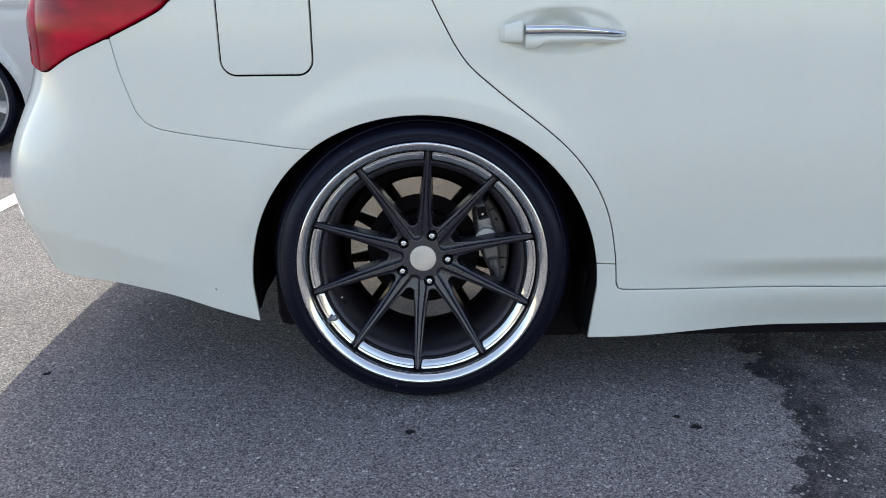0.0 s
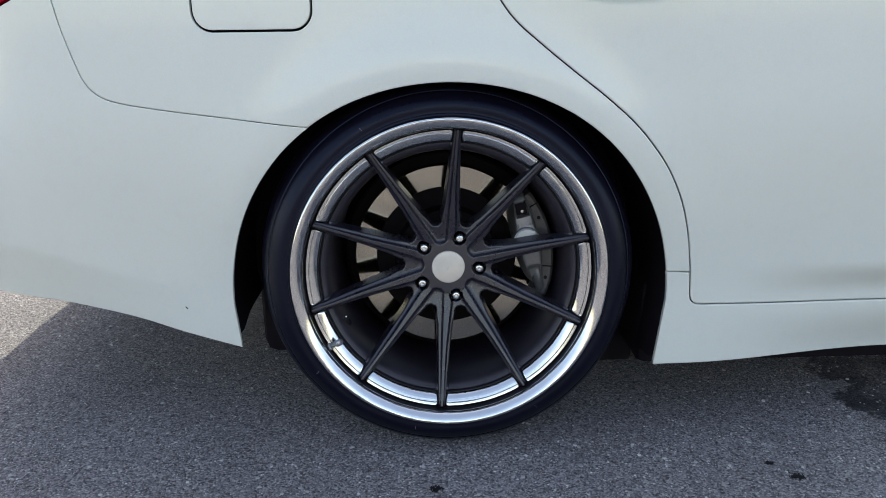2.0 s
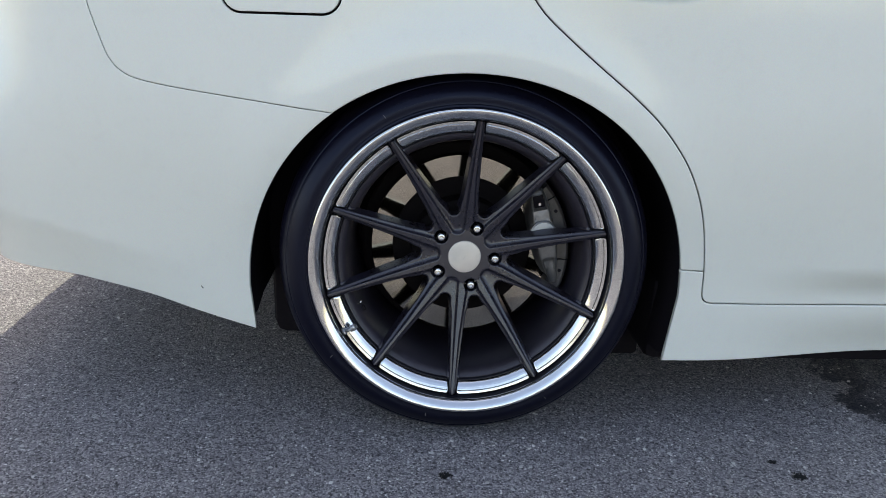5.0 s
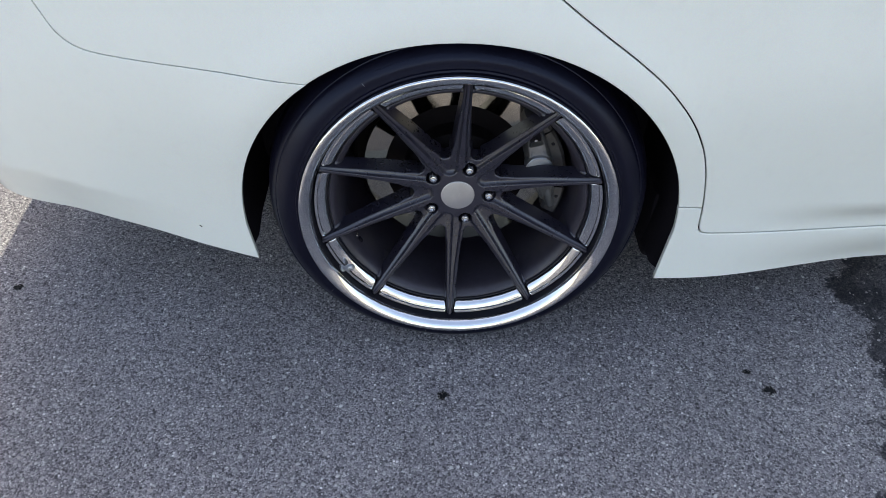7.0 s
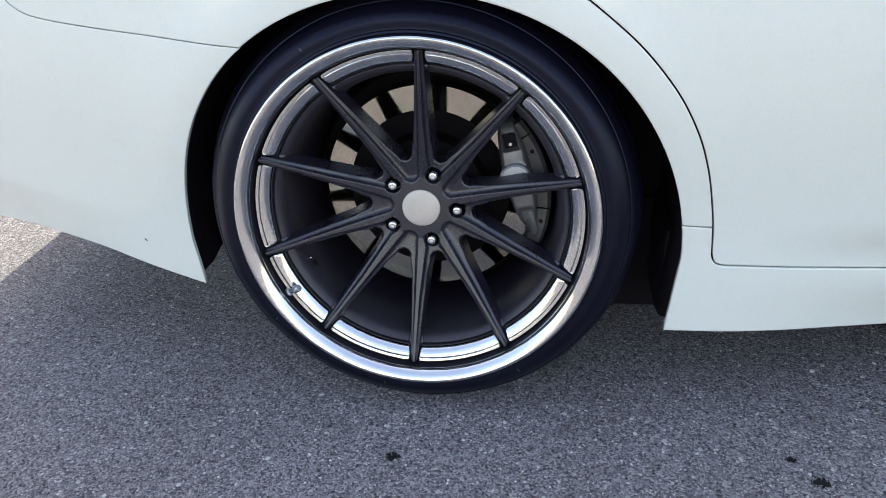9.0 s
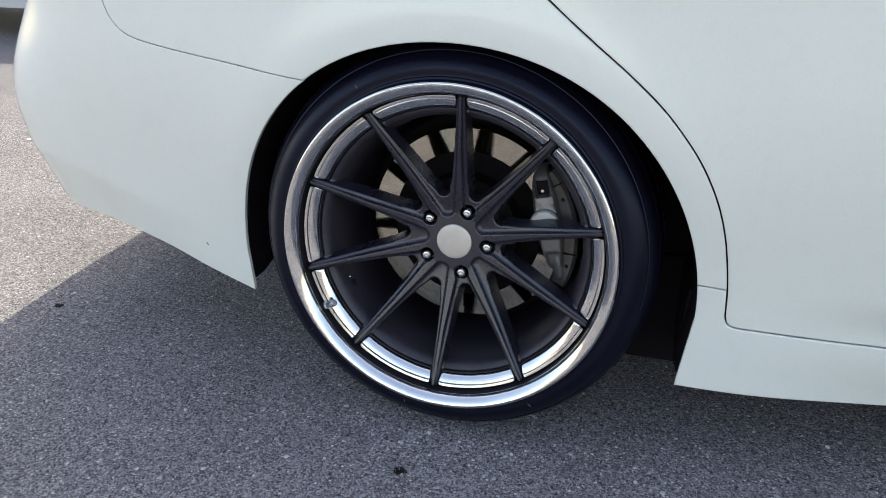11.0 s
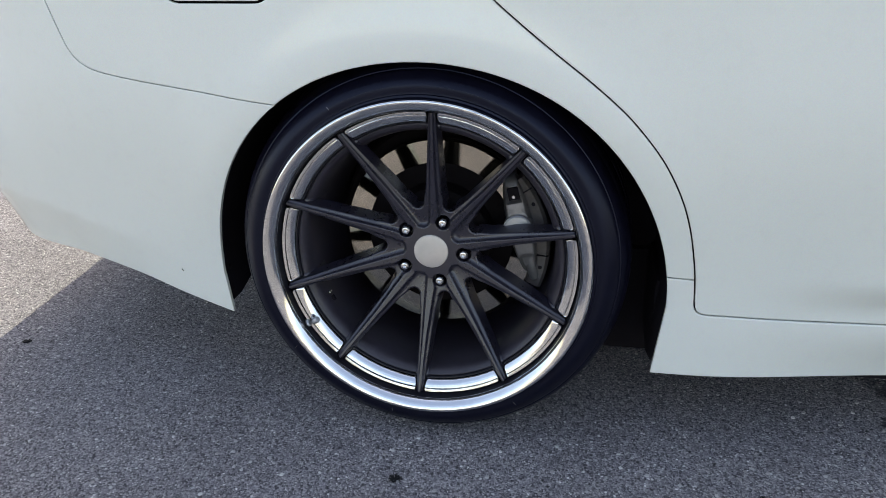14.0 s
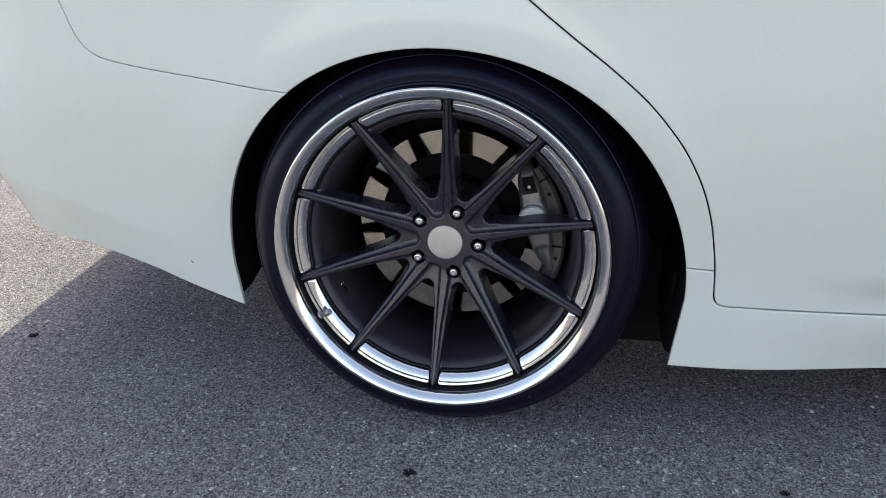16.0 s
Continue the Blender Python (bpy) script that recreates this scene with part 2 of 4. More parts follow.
BRACKET = plain("weathered_iron", (0.085, 0.076, 0.074), 0.55, 0.3, grain=0.4, scale=150, spread=0.3)
TRIM = plain("grey_trim", (0.15, 0.15, 0.155), 0.6, 0.0, grain=0.2)


def lamp_red():
    m, nt, b = mat("red_lamp_lens")
    v = coords(nt)
    # slanting red tones painted in for reflections and the lamp's darker inside
    warp = node(nt, "ShaderNodeMapping")
    nt.links.new(v, warp.inputs["Vector"])
    warp.inputs["Rotation"].default_value = (0.0, 0.5, 0.0)
    warp.inputs["Scale"].default_value = (6.0, 6.0, 15.0)
    streaks = noise_tex(nt, warp.outputs[0], 1.0, 3, 0.55)
    n = ramp(nt, streaks, [(0.36, (0.24, 0.0003, 0.010)), (0.50, (0.40, 0.0005, 0.018)), (0.64, (0.56, 0.0008, 0.028))])
    nt.links.new(n.outputs[0], b.inputs["Base Color"])
    b.inputs["Roughness"].default_value = 0.35
    b.inputs["Specular IOR Level"].default_value = 0.0
    b.inputs["Coat Weight"].default_value = 0.45
    b.inputs["Coat Roughness"].default_value = 0.015
    return m


LENS = lamp_red()


# ---- building tools ----
def ob_mesh(name, bm, material, parent=None, label="", smooth=32.0):
    me = bpy.data.meshes.new(name)
    bm.normal_update()
    bm.to_mesh(me)
    bm.free()
    if smooth:
        me.shade_smooth()
        me.set_sharp_from_angle(angle=radians(smooth))
    me.materials.append(material)
    ob = new(name, me)
    if parent:
        ob.parent = parent
    if label:
        ob["label"] = label
    return ob


def part(name, bm, material, parent, label="", smooth=32.0):
    return ob_mesh(name, bm, material, parent, label, smooth)


def again(ob, m, parent):
    """Another object on the same mesh."""
    o = ob.copy()
    scene.collection.objects.link(o)
    o.parent = parent
    o.matrix_parent_inverse = Matrix()
    o.matrix_basis = m
    return o


def lathe(profile, n=144, bm=None, a0=0.0, a1=2 * math.pi, shut=False):
    """Revolves (radius, height) points about z."""
    bm = bm or bmesh.new()
    full = abs(a1 - a0 - 2 * math.pi) < 1e-6
    rings = []
    for k in range(n if full else n + 1):
        a = a0 + (a1 - a0) * k / n
        rings.append([bm.verts.new((r * math.sin(a), r * math.cos(a), w)) for r, w in profile])
    for k in range(n):
        p, q = rings[k], rings[(k + 1) % len(rings)]
        for i in range(len(profile) - 1):
            bm.faces.new((p[i], p[i + 1], q[i + 1], q[i]))
        if shut:
            bm.faces.new((p[-1], p[0], q[0], q[-1]))
    bmesh.ops.remove_doubles(bm, verts=bm.verts, dist=1e-6)
    bmesh.ops.recalc_face_normals(bm, faces=bm.faces)
    return bm


def box(size, at=(0, 0, 0), bevel=0.0, seg=2, bm=None, turn=None):
    tmp = bmesh.new()
    bmesh.ops.create_cube(tmp, size=1.0)
    for v in tmp.verts:
        v.co = Vector((v.co.x * size[0], v.co.y * size[1], v.co.z * size[2]))
    if bevel:
        bmesh.ops.bevel(tmp, geom=tmp.edges[:], offset=bevel, segments=seg, affect="EDGES", profile=0.5)
    m = Matrix.Translation(at) @ (turn or Matrix())
    bmesh.ops.transform(tmp, matrix=m, verts=tmp.verts)
    return join(bm, tmp)


def join(bm, tmp):
    if bm is None:
        return tmp
    me = bpy.data.meshes.new("tmp")
    tmp.to_mesh(me)
    tmp.free()
    bm.from_mesh(me)
    bpy.data.meshes.remove(me)
    return bm


def spline(knots, step=0.008, closed=False):
    """A smooth line through the knots, in even steps."""
    pts = [np.array(k, float) for k in knots]
    n = len(pts)
    out = []
    for i in range(n if closed else n - 1):
        get = (lambda j: pts[j % n]) if closed else (lambda j: pts[min(max(j, 0), n - 1)])
        p0, p1, p2, p3 = get(i - 1), get(i), get(i + 1), get(i + 2)
        m = max(1, int(np.linalg.norm(p2 - p1) / step))
        for k in range(m):
            t = k / m
            out.append(0.5 * (2 * p1 + (p2 - p0) * t + (2 * p0 - 5 * p1 + 4 * p2 - p3) * t * t + (3 * p1 - p0 - 3 * p2 + p3) * t**3))
    if not closed:
        out.append(pts[-1])
    return [tuple(p) for p in out]


def line(a, b, step=0.02):
    m = max(1, int(math.dist(a, b) / step))
    return [(a[0] + (b[0] - a[0]) * k / m, a[1] + (b[1] - a[1]) * k / m) for k in range(m + 1)]


def rounded(x0, x1, z0, z1, r, n=8):
    out = []
    for cx, cz, a in ((x1 - r, z0 + r, -90), (x1 - r, z1 - r, 0), (x0 + r, z1 - r, 90), (x0 + r, z0 + r, 180)):
        out += [(cx + r * math.cos(radians(a + 90 * k / n)), cz + r * math.sin(radians(a + 90 * k / n))) for k in range(n + 1)]
    return out


def area(loop):
    p = np.array(loop)
    return 0.5 * float(np.sum(p[:, 0] * np.roll(p[:, 1], -1) - np.roll(p[:, 0], -1) * p[:, 1]))


def clean(loop):
    out = [loop[0]]
    for p in loop[1:]:
        if math.dist(p, out[-1]) > 1e-4:
            out.append(p)
    if math.dist(out[0], out[-1]) < 1e-4:
        out.pop()
    return out


def inwards(loop, d):
    """The loop moved to its left by d."""
    p = np.array(loop)
    e = np.roll(p, -1, 0) - p
    e /= np.linalg.norm(e, axis=1)[:, None]
    nl = np.stack([-e[:, 1], e[:, 0]], 1)
    s = nl + np.roll(nl, 1, 0)
    k = np.maximum(1.0 + (nl * np.roll(nl, 1, 0)).sum(1), 0.35)
    return p + d * s / k[:, None]


def inside(pts, loops):
    pts = np.asarray(pts)
    odd = np.zeros(len(pts), bool)
    for lp in loops:
        p = np.asarray(lp)
        q = np.roll(p, -1, 0)
        for a, b in zip(p, q):
            if a[1] == b[1]:
                continue
            c = (a[1] > pts[:, 1]) != (b[1] > pts[:, 1])
            odd ^= c & (pts[:, 0] < (b[0] - a[0]) * (pts[:, 1] - a[1]) / (b[1] - a[1]) + a[0])
    return odd


def sheet(name, loops, lay, material, parent, label="", gap=0.0, bevel=0.0025, depth=0.014, spacing=0.014, dense=None, eps=0.002):
    """A skin of any outline, with holes, laid on a surface: lay(points, depth) gives places. Its rim is rounded and returns inwards."""
    from mathutils.geometry import delaunay_2d_cdt
    turned = []
    for i, lp in enumerate(loops):
        lp = clean(lp)
        if (area(lp) > 0) != (i == 0):
            lp = lp[::-1]
        turned.append(inwards(lp, gap) if gap else np.array(lp))
    inner = [inwards(lp, bevel) for lp in turned]
    lo, hi = np.min(inner[0], 0), np.max(inner[0], 0)
    gx, gz = np.meshgrid(np.arange(lo[0], hi[0], spacing), np.arange(lo[1], hi[1], spacing))
    pts = np.stack([gx.ravel(), gz.ravel()], 1)
    if dense is not None:
        x0, x1, z0, z1, d = dense
        fx, fz = np.meshgrid(np.arange(x0, x1, d), np.arange(z0, z1, d))
        keep = (pts[:, 0] < x0) | (pts[:, 0] > x1) | (pts[:, 1] < z0) | (pts[:, 1] > z1)
        pts = np.concatenate([pts[keep], np.stack([fx.ravel(), fz.ravel()], 1)])
    pts = pts[inside(pts, inner)]
    rim = np.concatenate(inner)
    far = np.array([np.min((rim[:, 0] - p[0]) ** 2 + (rim[:, 1] - p[1]) ** 2) > (0.45 * spacing) ** 2 for p in pts]) if len(pts) else np.zeros(0, bool)
    pts = pts[far] if len(pts) else pts
    edges, at = [], 0
    for lp in inner:
        edges += [(at + k, at + (k + 1) % len(lp)) for k in range(len(lp))]
        at += len(lp)
    flat = np.concatenate([rim, pts]) if len(pts) else rim
    res = delaunay_2d_cdt([Vector(p) for p in flat], edges, [], 0, 1e-6)
    v2 = np.array([(v.x, v.y) for v in res[0]])
    tri = [f for f in res[2]]
    mid = np.array([v2[list(f)].mean(0) for f in tri])
    ok = inside(mid, inner)
    tri = [f for f, k in zip(tri, ok) if k]
    first = {}
    for new_i, olds in enumerate(res[3]):
        for o in olds:
            first[o] = new_i

    def normals(p):
        e = eps
        du = lay(p + [e, 0], 0) - lay(p - [e, 0], 0)
        dv = lay(p + [0, e], 0) - lay(p - [0, e], 0)
        n = np.cross(du, dv)
        return n / np.linalg.norm(n, axis=1)[:, None], du / np.linalg.norm(du, axis=1)[:, None], dv / np.linalg.norm(dv, axis=1)[:, None]

    places, norms = list(lay(v2, 0)), list(normals(v2)[0])
    faces = [tuple(f) for f in tri]
    at = 0
    for lp, ip in zip(turned, inner):
        n = len(lp)
        nn, du, dv = normals(lp)
        out2 = lp - ip
        out2 /= np.linalg.norm(out2, axis=1)[:, None]
        out3 = out2[:, :1] * du + out2[:, 1:] * dv
        turn = 0.6 * nn + 0.8 * out3
        ring0 = [first[at + k] for k in range(n)]
        b0 = len(places)
        places += list(lay(lp, bevel * 0.75))
        norms += list(turn)
        w0 = len(places)
        places += list(lay(lp, bevel * 0.75))
        norms += list(out3)
        w1 = len(places)
        places += list(lay(lp, depth))
        norms += list(out3)
        for k in range(n):
            j = (k + 1) % n
            faces.append((ring0[k], b0 + k, b0 + j, ring0[j]))
            faces.append((w0 + k, w1 + k, w1 + j, w0 + j))
        at += n
    me = bpy.data.meshes.new(name)
    me.from_pydata([tuple(p) for p in places], [], faces)
    me.shade_smooth()
    bm = bmesh.new()
    bm.from_mesh(me)
    bm.verts.ensure_lookup_table()
    for f in bm.faces:
        want = sum((Vector(norms[v.index]) for v in f.verts), Vector())
        f.normal_update()
        if f.normal.dot(want) < 0:
            f.normal_flip()
    bm.to_mesh(me)
    bm.free()
    me.normals_split_custom_set_from_vertices([tuple(float(c) for c in n) for n in norms])
    me.materials.append(material)
    ob = new(name, me)
    if parent:
        ob.parent = parent
    if label:
        ob["label"] = label
    return ob


# ---- the shape of the car's flank: s runs along the body (forwards), z up ----
MID, WHEELBASE, HUB = 0.93, 2.85, 0.325
_s = np.linspace(-1.72, 4.62, 2537)
_a = np.interp(-_s, [-4.62, -4.3, -3.75, -3.55, -3.3, -2.9, -1.0, -0.4, 0.0, 0.25, 0.55, 0.68, 0.78, 0.90, 1.02, 1.12, 1.3, 1.6, 2.05],
               [-1.571, -1.50, -1.25, -0.80, -0.22, -0.06, -0.004, 0.012, 0.03, 0.065, 0.095, 0.16, 0.36, 0.78, 1.20, 1.43, 1.52, 1.55, 1.571])
for _ in range(3):
    _a = np.convolve(np.pad(_a, 12, mode="edge"), np.ones(25) / 25, mode="valid")
_ds = _s[1] - _s[0]
_x = np.concatenate([[0], np.cumsum(np.cos((_a[1:] + _a[:-1]) / 2) * _ds)])
_y = np.concatenate([[0], np.cumsum(-np.sin((_a[1:] + _a[:-1]) / 2) * _ds)])
_x -= np.interp(0, _s, _x)
_y += 0.0235 - np.interp(0, _s, _y)


def ease(a, b, t):
    t = np.clip((t - a) / (b - a), 0, 1)
    return t * t * (3 - 2 * t)


def inset(s, z):
    """How far the skin lies inside the car's outline in plan."""
    x = np.interp(s, _s, _x)
    v = -0.032 * ease(0.26, 0.62, z) + 0.15 * np.maximum(0, z - 0.72) ** 2
    for hub in (0.0, WHEELBASE):
        r = np.hypot(x - hub, z - 0.262)
        v = v - 0.008 * np.exp(-(((r - 0.410) / 0.055) ** 2)) * ease(0.25, 0.55, z)
    v = v + ease(0.62, 0.98, -s) * 0.074 * ease(0.44, 0.78, z)
    low = 0.392 - 0.10 * ease(0.95, 0.38, -s) - z
    v = v + ease(0.36, 0.75, -s) * 0.265 * 0.5 * (low + np.sqrt(low * low + 0.00002))
    v = v + ease(3.2, 3.6, s) * (0.10 * ease(0.55, 0.95, z) + 0.05 * ease(0.4, 0.15, z))
    # sill tucked under, and the hollow low on the doors
    v = v + ease(0.40, 0.85, s) * ease(2.45, 2.2, s) * 0.032 * ease(0.240, 0.128, z)
    v = v + ease(0.44, 0.85, s) * ease(2.45, 2.2, s) * 0.025 * ease(0.324, 0.264, z)
    v = v + 3.7 * np.maximum(0, z - 0.82) ** 2 * ease(0.60, 0.88, -s)
    v = v - 0.033 * ease(0.70, 0.92, -s) * ease(0.76, 0.48, z)
    return v


def flank(p, d=0.0):
    p = np.asarray(p, float)
    s, z = p[:, 0], p[:, 1]
    v = inset(s, z) + d
    x, y, a = np.interp(s, _s, _x), np.interp(s, _s, _y), np.interp(s, _s, _a)
    return np.stack([x + np.sin(a) * v, y + np.cos(a) * v, z], 1)


def cupped(p, d=0.0):
    """The flank with the hollow behind the door handle."""
    p = np.asarray(p, float)
    q = np.hypot((p[:, 0] - 0.283) / 0.122, (p[:, 1] - 0.808) / 0.047)
    w = np.hypot((p[:, 0] - 0.275) / 0.070, (p[:, 1] - 0.808) / 0.044)
    return flank(p, d + 0.006 * ease(1.0, 0.78, q) + 0.018 * ease(1.0, 0.40, w))


# ---- ground ----
def ground_sheet():
    bm = bmesh.new()
    bmesh.ops.create_grid(bm, x_segments=2, y_segments=2, size=700)
    g = ob_mesh("ground", bm, ASPHALT, smooth=0)
    return tagged(g, "worn grey asphalt parking lot with pale stone chips", "ground", kind="structure")


ground_sheet()


def painted_line(a, b, width):
    a, b = Vector((*a, 0)), Vector((*b, 0))
    side = (b - a).cross(Vector((0, 0, 1))).normalized() * width / 2
    bm = bmesh.new()
    n = int((b - a).length / 0.05)
    rows = []
    for k in range(n + 1):
        p = a + (b - a) * k / n
        w = [1 + 0.05 * noise.noise((k * 0.9, j * 7.7, 0)) for j in (0, 1)]
        rows.append([bm.verts.new(p + side * w[0] + Vector((0, 0, 0.004))), bm.verts.new(p - side * w[1] + Vector((0, 0, 0.004)))])
    for p, q in zip(rows, rows[1:]):
        bm.faces.new((p[0], p[1], q[1], q[0]))
    bmesh.ops.recalc_face_normals(bm, faces=bm.faces)
    o = ob_mesh("parking_line", bm, LINE, smooth=0)
    return tagged(o, "worn white painted parking line on asphalt", "parking line", group="parking lines", kind="structure")


def stone_chips(count):
    """Stones standing a little proud of the binder, each of its own size and turn."""
    rnd = random.Random(5)
    places, faces = [], []
    for _ in range(count):
        x, y = rnd.uniform(-1.35, 1.25), rnd.uniform(-0.75, 0.75)
        size = 0.0014 + 0.0034 * rnd.random() ** 3.0
        a0, long = rnd.uniform(0, 6.283), rnd.uniform(0.65, 1.0)
        n, start = rnd.choice((5, 6, 7)), len(places)
        tip, lean = size * rnd.uniform(0.25, 0.5), rnd.uniform(0, 6.283)
        for ring, lift in ((1.0, -0.0002), (0.72, tip)):
            for i in range(n):
                a = 2 * math.pi * (i + 0.3 * math.sin(7 * i + a0)) / n
                px, py = ring * size * math.cos(a), ring * size * long * math.sin(a)
                tilt = 0.22 * (px * math.cos(lean) + py * math.sin(lean)) if lift > 0 else 0.0
                places.append((x + px * math.cos(a0) - py * math.sin(a0), y + px * math.sin(a0) + py * math.cos(a0), lift + tilt))
        faces.append(tuple(start + n + i for i in range(n)))
        faces += [(start + i, start + (i + 1) % n, start + n + (i + 1) % n, start + n + i) for i in range(n)]
    me = bpy.data.meshes.new("stone_chips")
    me.from_pydata(places, [], faces)
    me.materials.append(STONE)
    return tagged(new("stone_chips", me), "small pale grey stone chips bedded in worn asphalt", "stone chips", kind="stuff")


stone_chips(7000)


painted_line((-1.95, 1.2), (-1.98, 6.0), 0.11)


def tar_spot(x, y, size, seed):
    """Tar seeped up between the stones: a close cluster of small ragged blots."""
    rnd = random.Random(seed)
    bm = bmesh.new()
    for k in range(46):
        d, a = size * 1.25 * rnd.random() ** 0.7, rnd.uniform(0, 6.283)
        cx, cy, s = x + 1.25 * d * math.cos(a), y + d * math.sin(a), size * rnd.uniform(0.10, 0.30) * (1.25 - 0.6 * d / size)
        n, top, foot = 7, [], []
        for i in range(n):
            b = 2 * math.pi * i / n
            r = s * rnd.uniform(0.6, 1.2)
            foot.append(bm.verts.new((cx + 1.25 * r * math.cos(b), cy + 1.25 * r * math.sin(b), 0.0006)))
            top.append(bm.verts.new((cx + r * math.cos(b), cy + r * math.sin(b), 0.0022 + 0.001 * rnd.random())))
        bm.faces.new(top)
        for i in range(n):
            j = (i + 1) % n
            bm.faces.new((foot[i], foot[j], top[j], top[i]))
    o = ob_mesh("tar_spot", bm, TAR)
    return tagged(o, "small black ragged tar spot stuck on asphalt", "tar spot", group="tar spots")


for k, spot in enumerate(((0.575, -0.144, 0.0085), (-0.032, -0.146, 0.008), (-0.942, 0.150, 0.0075), (0.546, -0.102, 0.0045))):
    tar_spot(*spot, 11 + k)


# ---- the wheel, about its own z axis pointing outwards, y up ----
TIP_R = 0.2462
SPOKE0, LUG0 = 4.0, 22.0


def wheel_parts():
    barrel = [(0.2230, -0.0225), (0.2210, -0.0215), (0.2180, -0.0232), (0.2138, -0.0280), (0.2104, -0.0355), (0.2082, -0.0460), (0.2065, -0.0620), (0.2045, -0.0900), (0.2035, -0.1250), (0.2035, -0.2320),
              (0.2300, -0.2420), (0.2300, -0.2460)]
    # the outer skin lies behind the inner one
    skin = barrel + [(0.2360, -0.2460), (0.2360, -0.1000), (0.2300, -0.0400), (0.2245, -0.0270)]
    w = part("rear_wheel", lathe(skin, shut=True), BARREL_BLACK, None, "deep wheel with ten satin black spokes and polished stepped lip")
    lip = [(0.2560, -0.012), (0.2600, 0.004), (0.2655, 0.0125), (0.2680, 0.0160), (0.2687, 0.0190), (0.2685, 0.0222), (0.2674, 0.0245), (0.2655, 0.0257), (0.2637, 0.0256), (0.2622, 0.0251),
           (0.2600, 0.0243), (0.2575, 0.0230), (0.2550, 0.0213), (0.2525, 0.0191), (0.2508, 0.0170), (0.2496, 0.0148), (0.2489, 0.0128), (0.2486, 0.0106), (0.2488, 0.0094), (0.2500, -0.012)]
    part("outer_lip", lathe(lip, 192, shut=True), CHROME, w, "polished chrome outer lip", 40)
    seat = [(0.2487, 0.0102), (0.2483, 0.0096), (0.2480, -0.0105), (0.2470, -0.0128), (0.2440, -0.0140), (0.2270, -0.0190), (0.2245, -0.0205), (0.2236, -0.0225), (0.2300, -0.0280), (0.2520, -0.0200), (0.2500, 0.0080)]
    part("lip_seat", lathe(seat, 192, shut=True), SEAT, w, "satin black channel under the lip")
    # ten polished steps between the spokes, with rounded ends
    prof = [(0.2462, -0.0150), (0.2462, -0.0046), (0.2458, -0.0034), (0.2448, -0.0028), (0.2428, -0.0033), (0.2408, -0.0040), (0.2403, -0.0078), (0.2391, -0.0082), (0.2386, -0.0054), (0.2362, -0.0063),
            (0.2332, -0.0077), (0.2306, -0.0093), (0.2284, -0.0112), (0.2268, -0.0133), (0.2257, -0.0162), (0.2252, -0.0225)]
    bm = bmesh.new()
    rows, first, last, mid, half = [], 2.05, 33.95, 0.2358, 0.0106
    turns = [(0.0, 0.0), (0.10, 0.0022), (0.30, 0.0036)] + [(0.62, 0.0042)]
    ends = [(first + d, 0.0044 - q) for d, q in turns] + [(first + 1.05, 0.0)]
    sweep = ends + [(a, 0.0) for a in np.linspace(first + 1.6, last - 1.6, 20)] + [(last + first - a, q) for a, q in ends[::-1]]
    for a, q in sweep:
        a, k = radians(a), 1 - q / half
        rows.append([bm.verts.new(((mid + (r - mid) * k) * math.sin(a), (mid + (r - mid) * k) * math.cos(a), z - 0.10 * q)) for r, z in prof])
    for p, q in zip(rows, rows[1:]):
        for i in range(len(p) - 1):
            bm.faces.new((p[i], p[i + 1], q[i + 1], q[i]))
    bm.faces.new(rows[0])
    bm.faces.new(rows[-1])
    bmesh.ops.recalc_face_normals(bm, faces=bm.faces)
    step = part("lip_step", bm, CHROME, w, "polished chrome step between two spokes", 34)
    step.matrix_basis = pose(0, 0, 0, 0, 0, -SPOKE0)
    for k in range(1, 10):
        again(step, pose(0, 0, 0, 0, 0, -SPOKE0 - 36 * k), w)
    tyre = [(0.2520, -0.010), (0.2590, 0.0080), (0.2655, 0.0115), (0.2672, 0.0130), (0.2700, 0.0140), (0.2728, 0.0134), (0.2740, 0.0104), (0.2762, 0.0101), (0.2800, 0.0108), (0.2845, 0.0114), (0.2890, 0.0106),
            (0.2935, 0.0084), (0.2985, 0.0046), (0.3035, 0.0000), (0.3075, -0.0040), (0.3085, -0.0060), (0.3100, -0.0064), (0.3142, -0.0108), (0.3188, -0.0185), (0.3221, -0.0280), (0.3228, -0.0305), (0.3240, -0.0320),
            (0.3264, -0.0430), (0.3285, -0.0620), (0.3225, -0.0660), (0.3225, -0.0740), (0.3295, -0.0780), (0.3300, -0.1080), (0.3230, -0.1110), (0.3230, -0.1200), (0.3300, -0.1230),
            (0.3280, -0.1900), (0.3230, -0.2150), (0.3000, -0.2420), (0.2700, -0.2550), (0.2400, -0.2480), (0.2300, -0.2400), (0.2300, -0.1500), (0.2300, -0.0600)]
    part("tyre", lathe(tyre, 192, shut=True), RUBBER, w, "black low-profile stretched tyre", 28)
    # spokes: a tapering ridge on a wider base; each carries its tenth of the hub, with half of a nut's well at one side
    def spoke_size(r):
        t = np.clip((r - 0.050) / (TIP_R - 0.050), 0, 1)
        return 0.0044 - 0.0024 * t, 0.0158 - 0.0106 * t, -0.0500 + 0.0535 * t ** 1.12

    def spoke(side):
        c0, hole = 0.0880, 0.0105
        cu, cv = c0 * math.cos(radians(18)), c0 * math.sin(radians(18))
        pu = (c0 - hole) * math.cos(radians(18))
        us, ws = list(np.linspace(0.0272, pu, 56)), []
        ws = [u * math.tan(radians(18)) for u in us]
        for a in np.linspace(198, 270, 26)[1:]:
            us.append(cu + hole * math.cos(radians(a)))
            ws.append(cv + hole * math.sin(radians(a)))
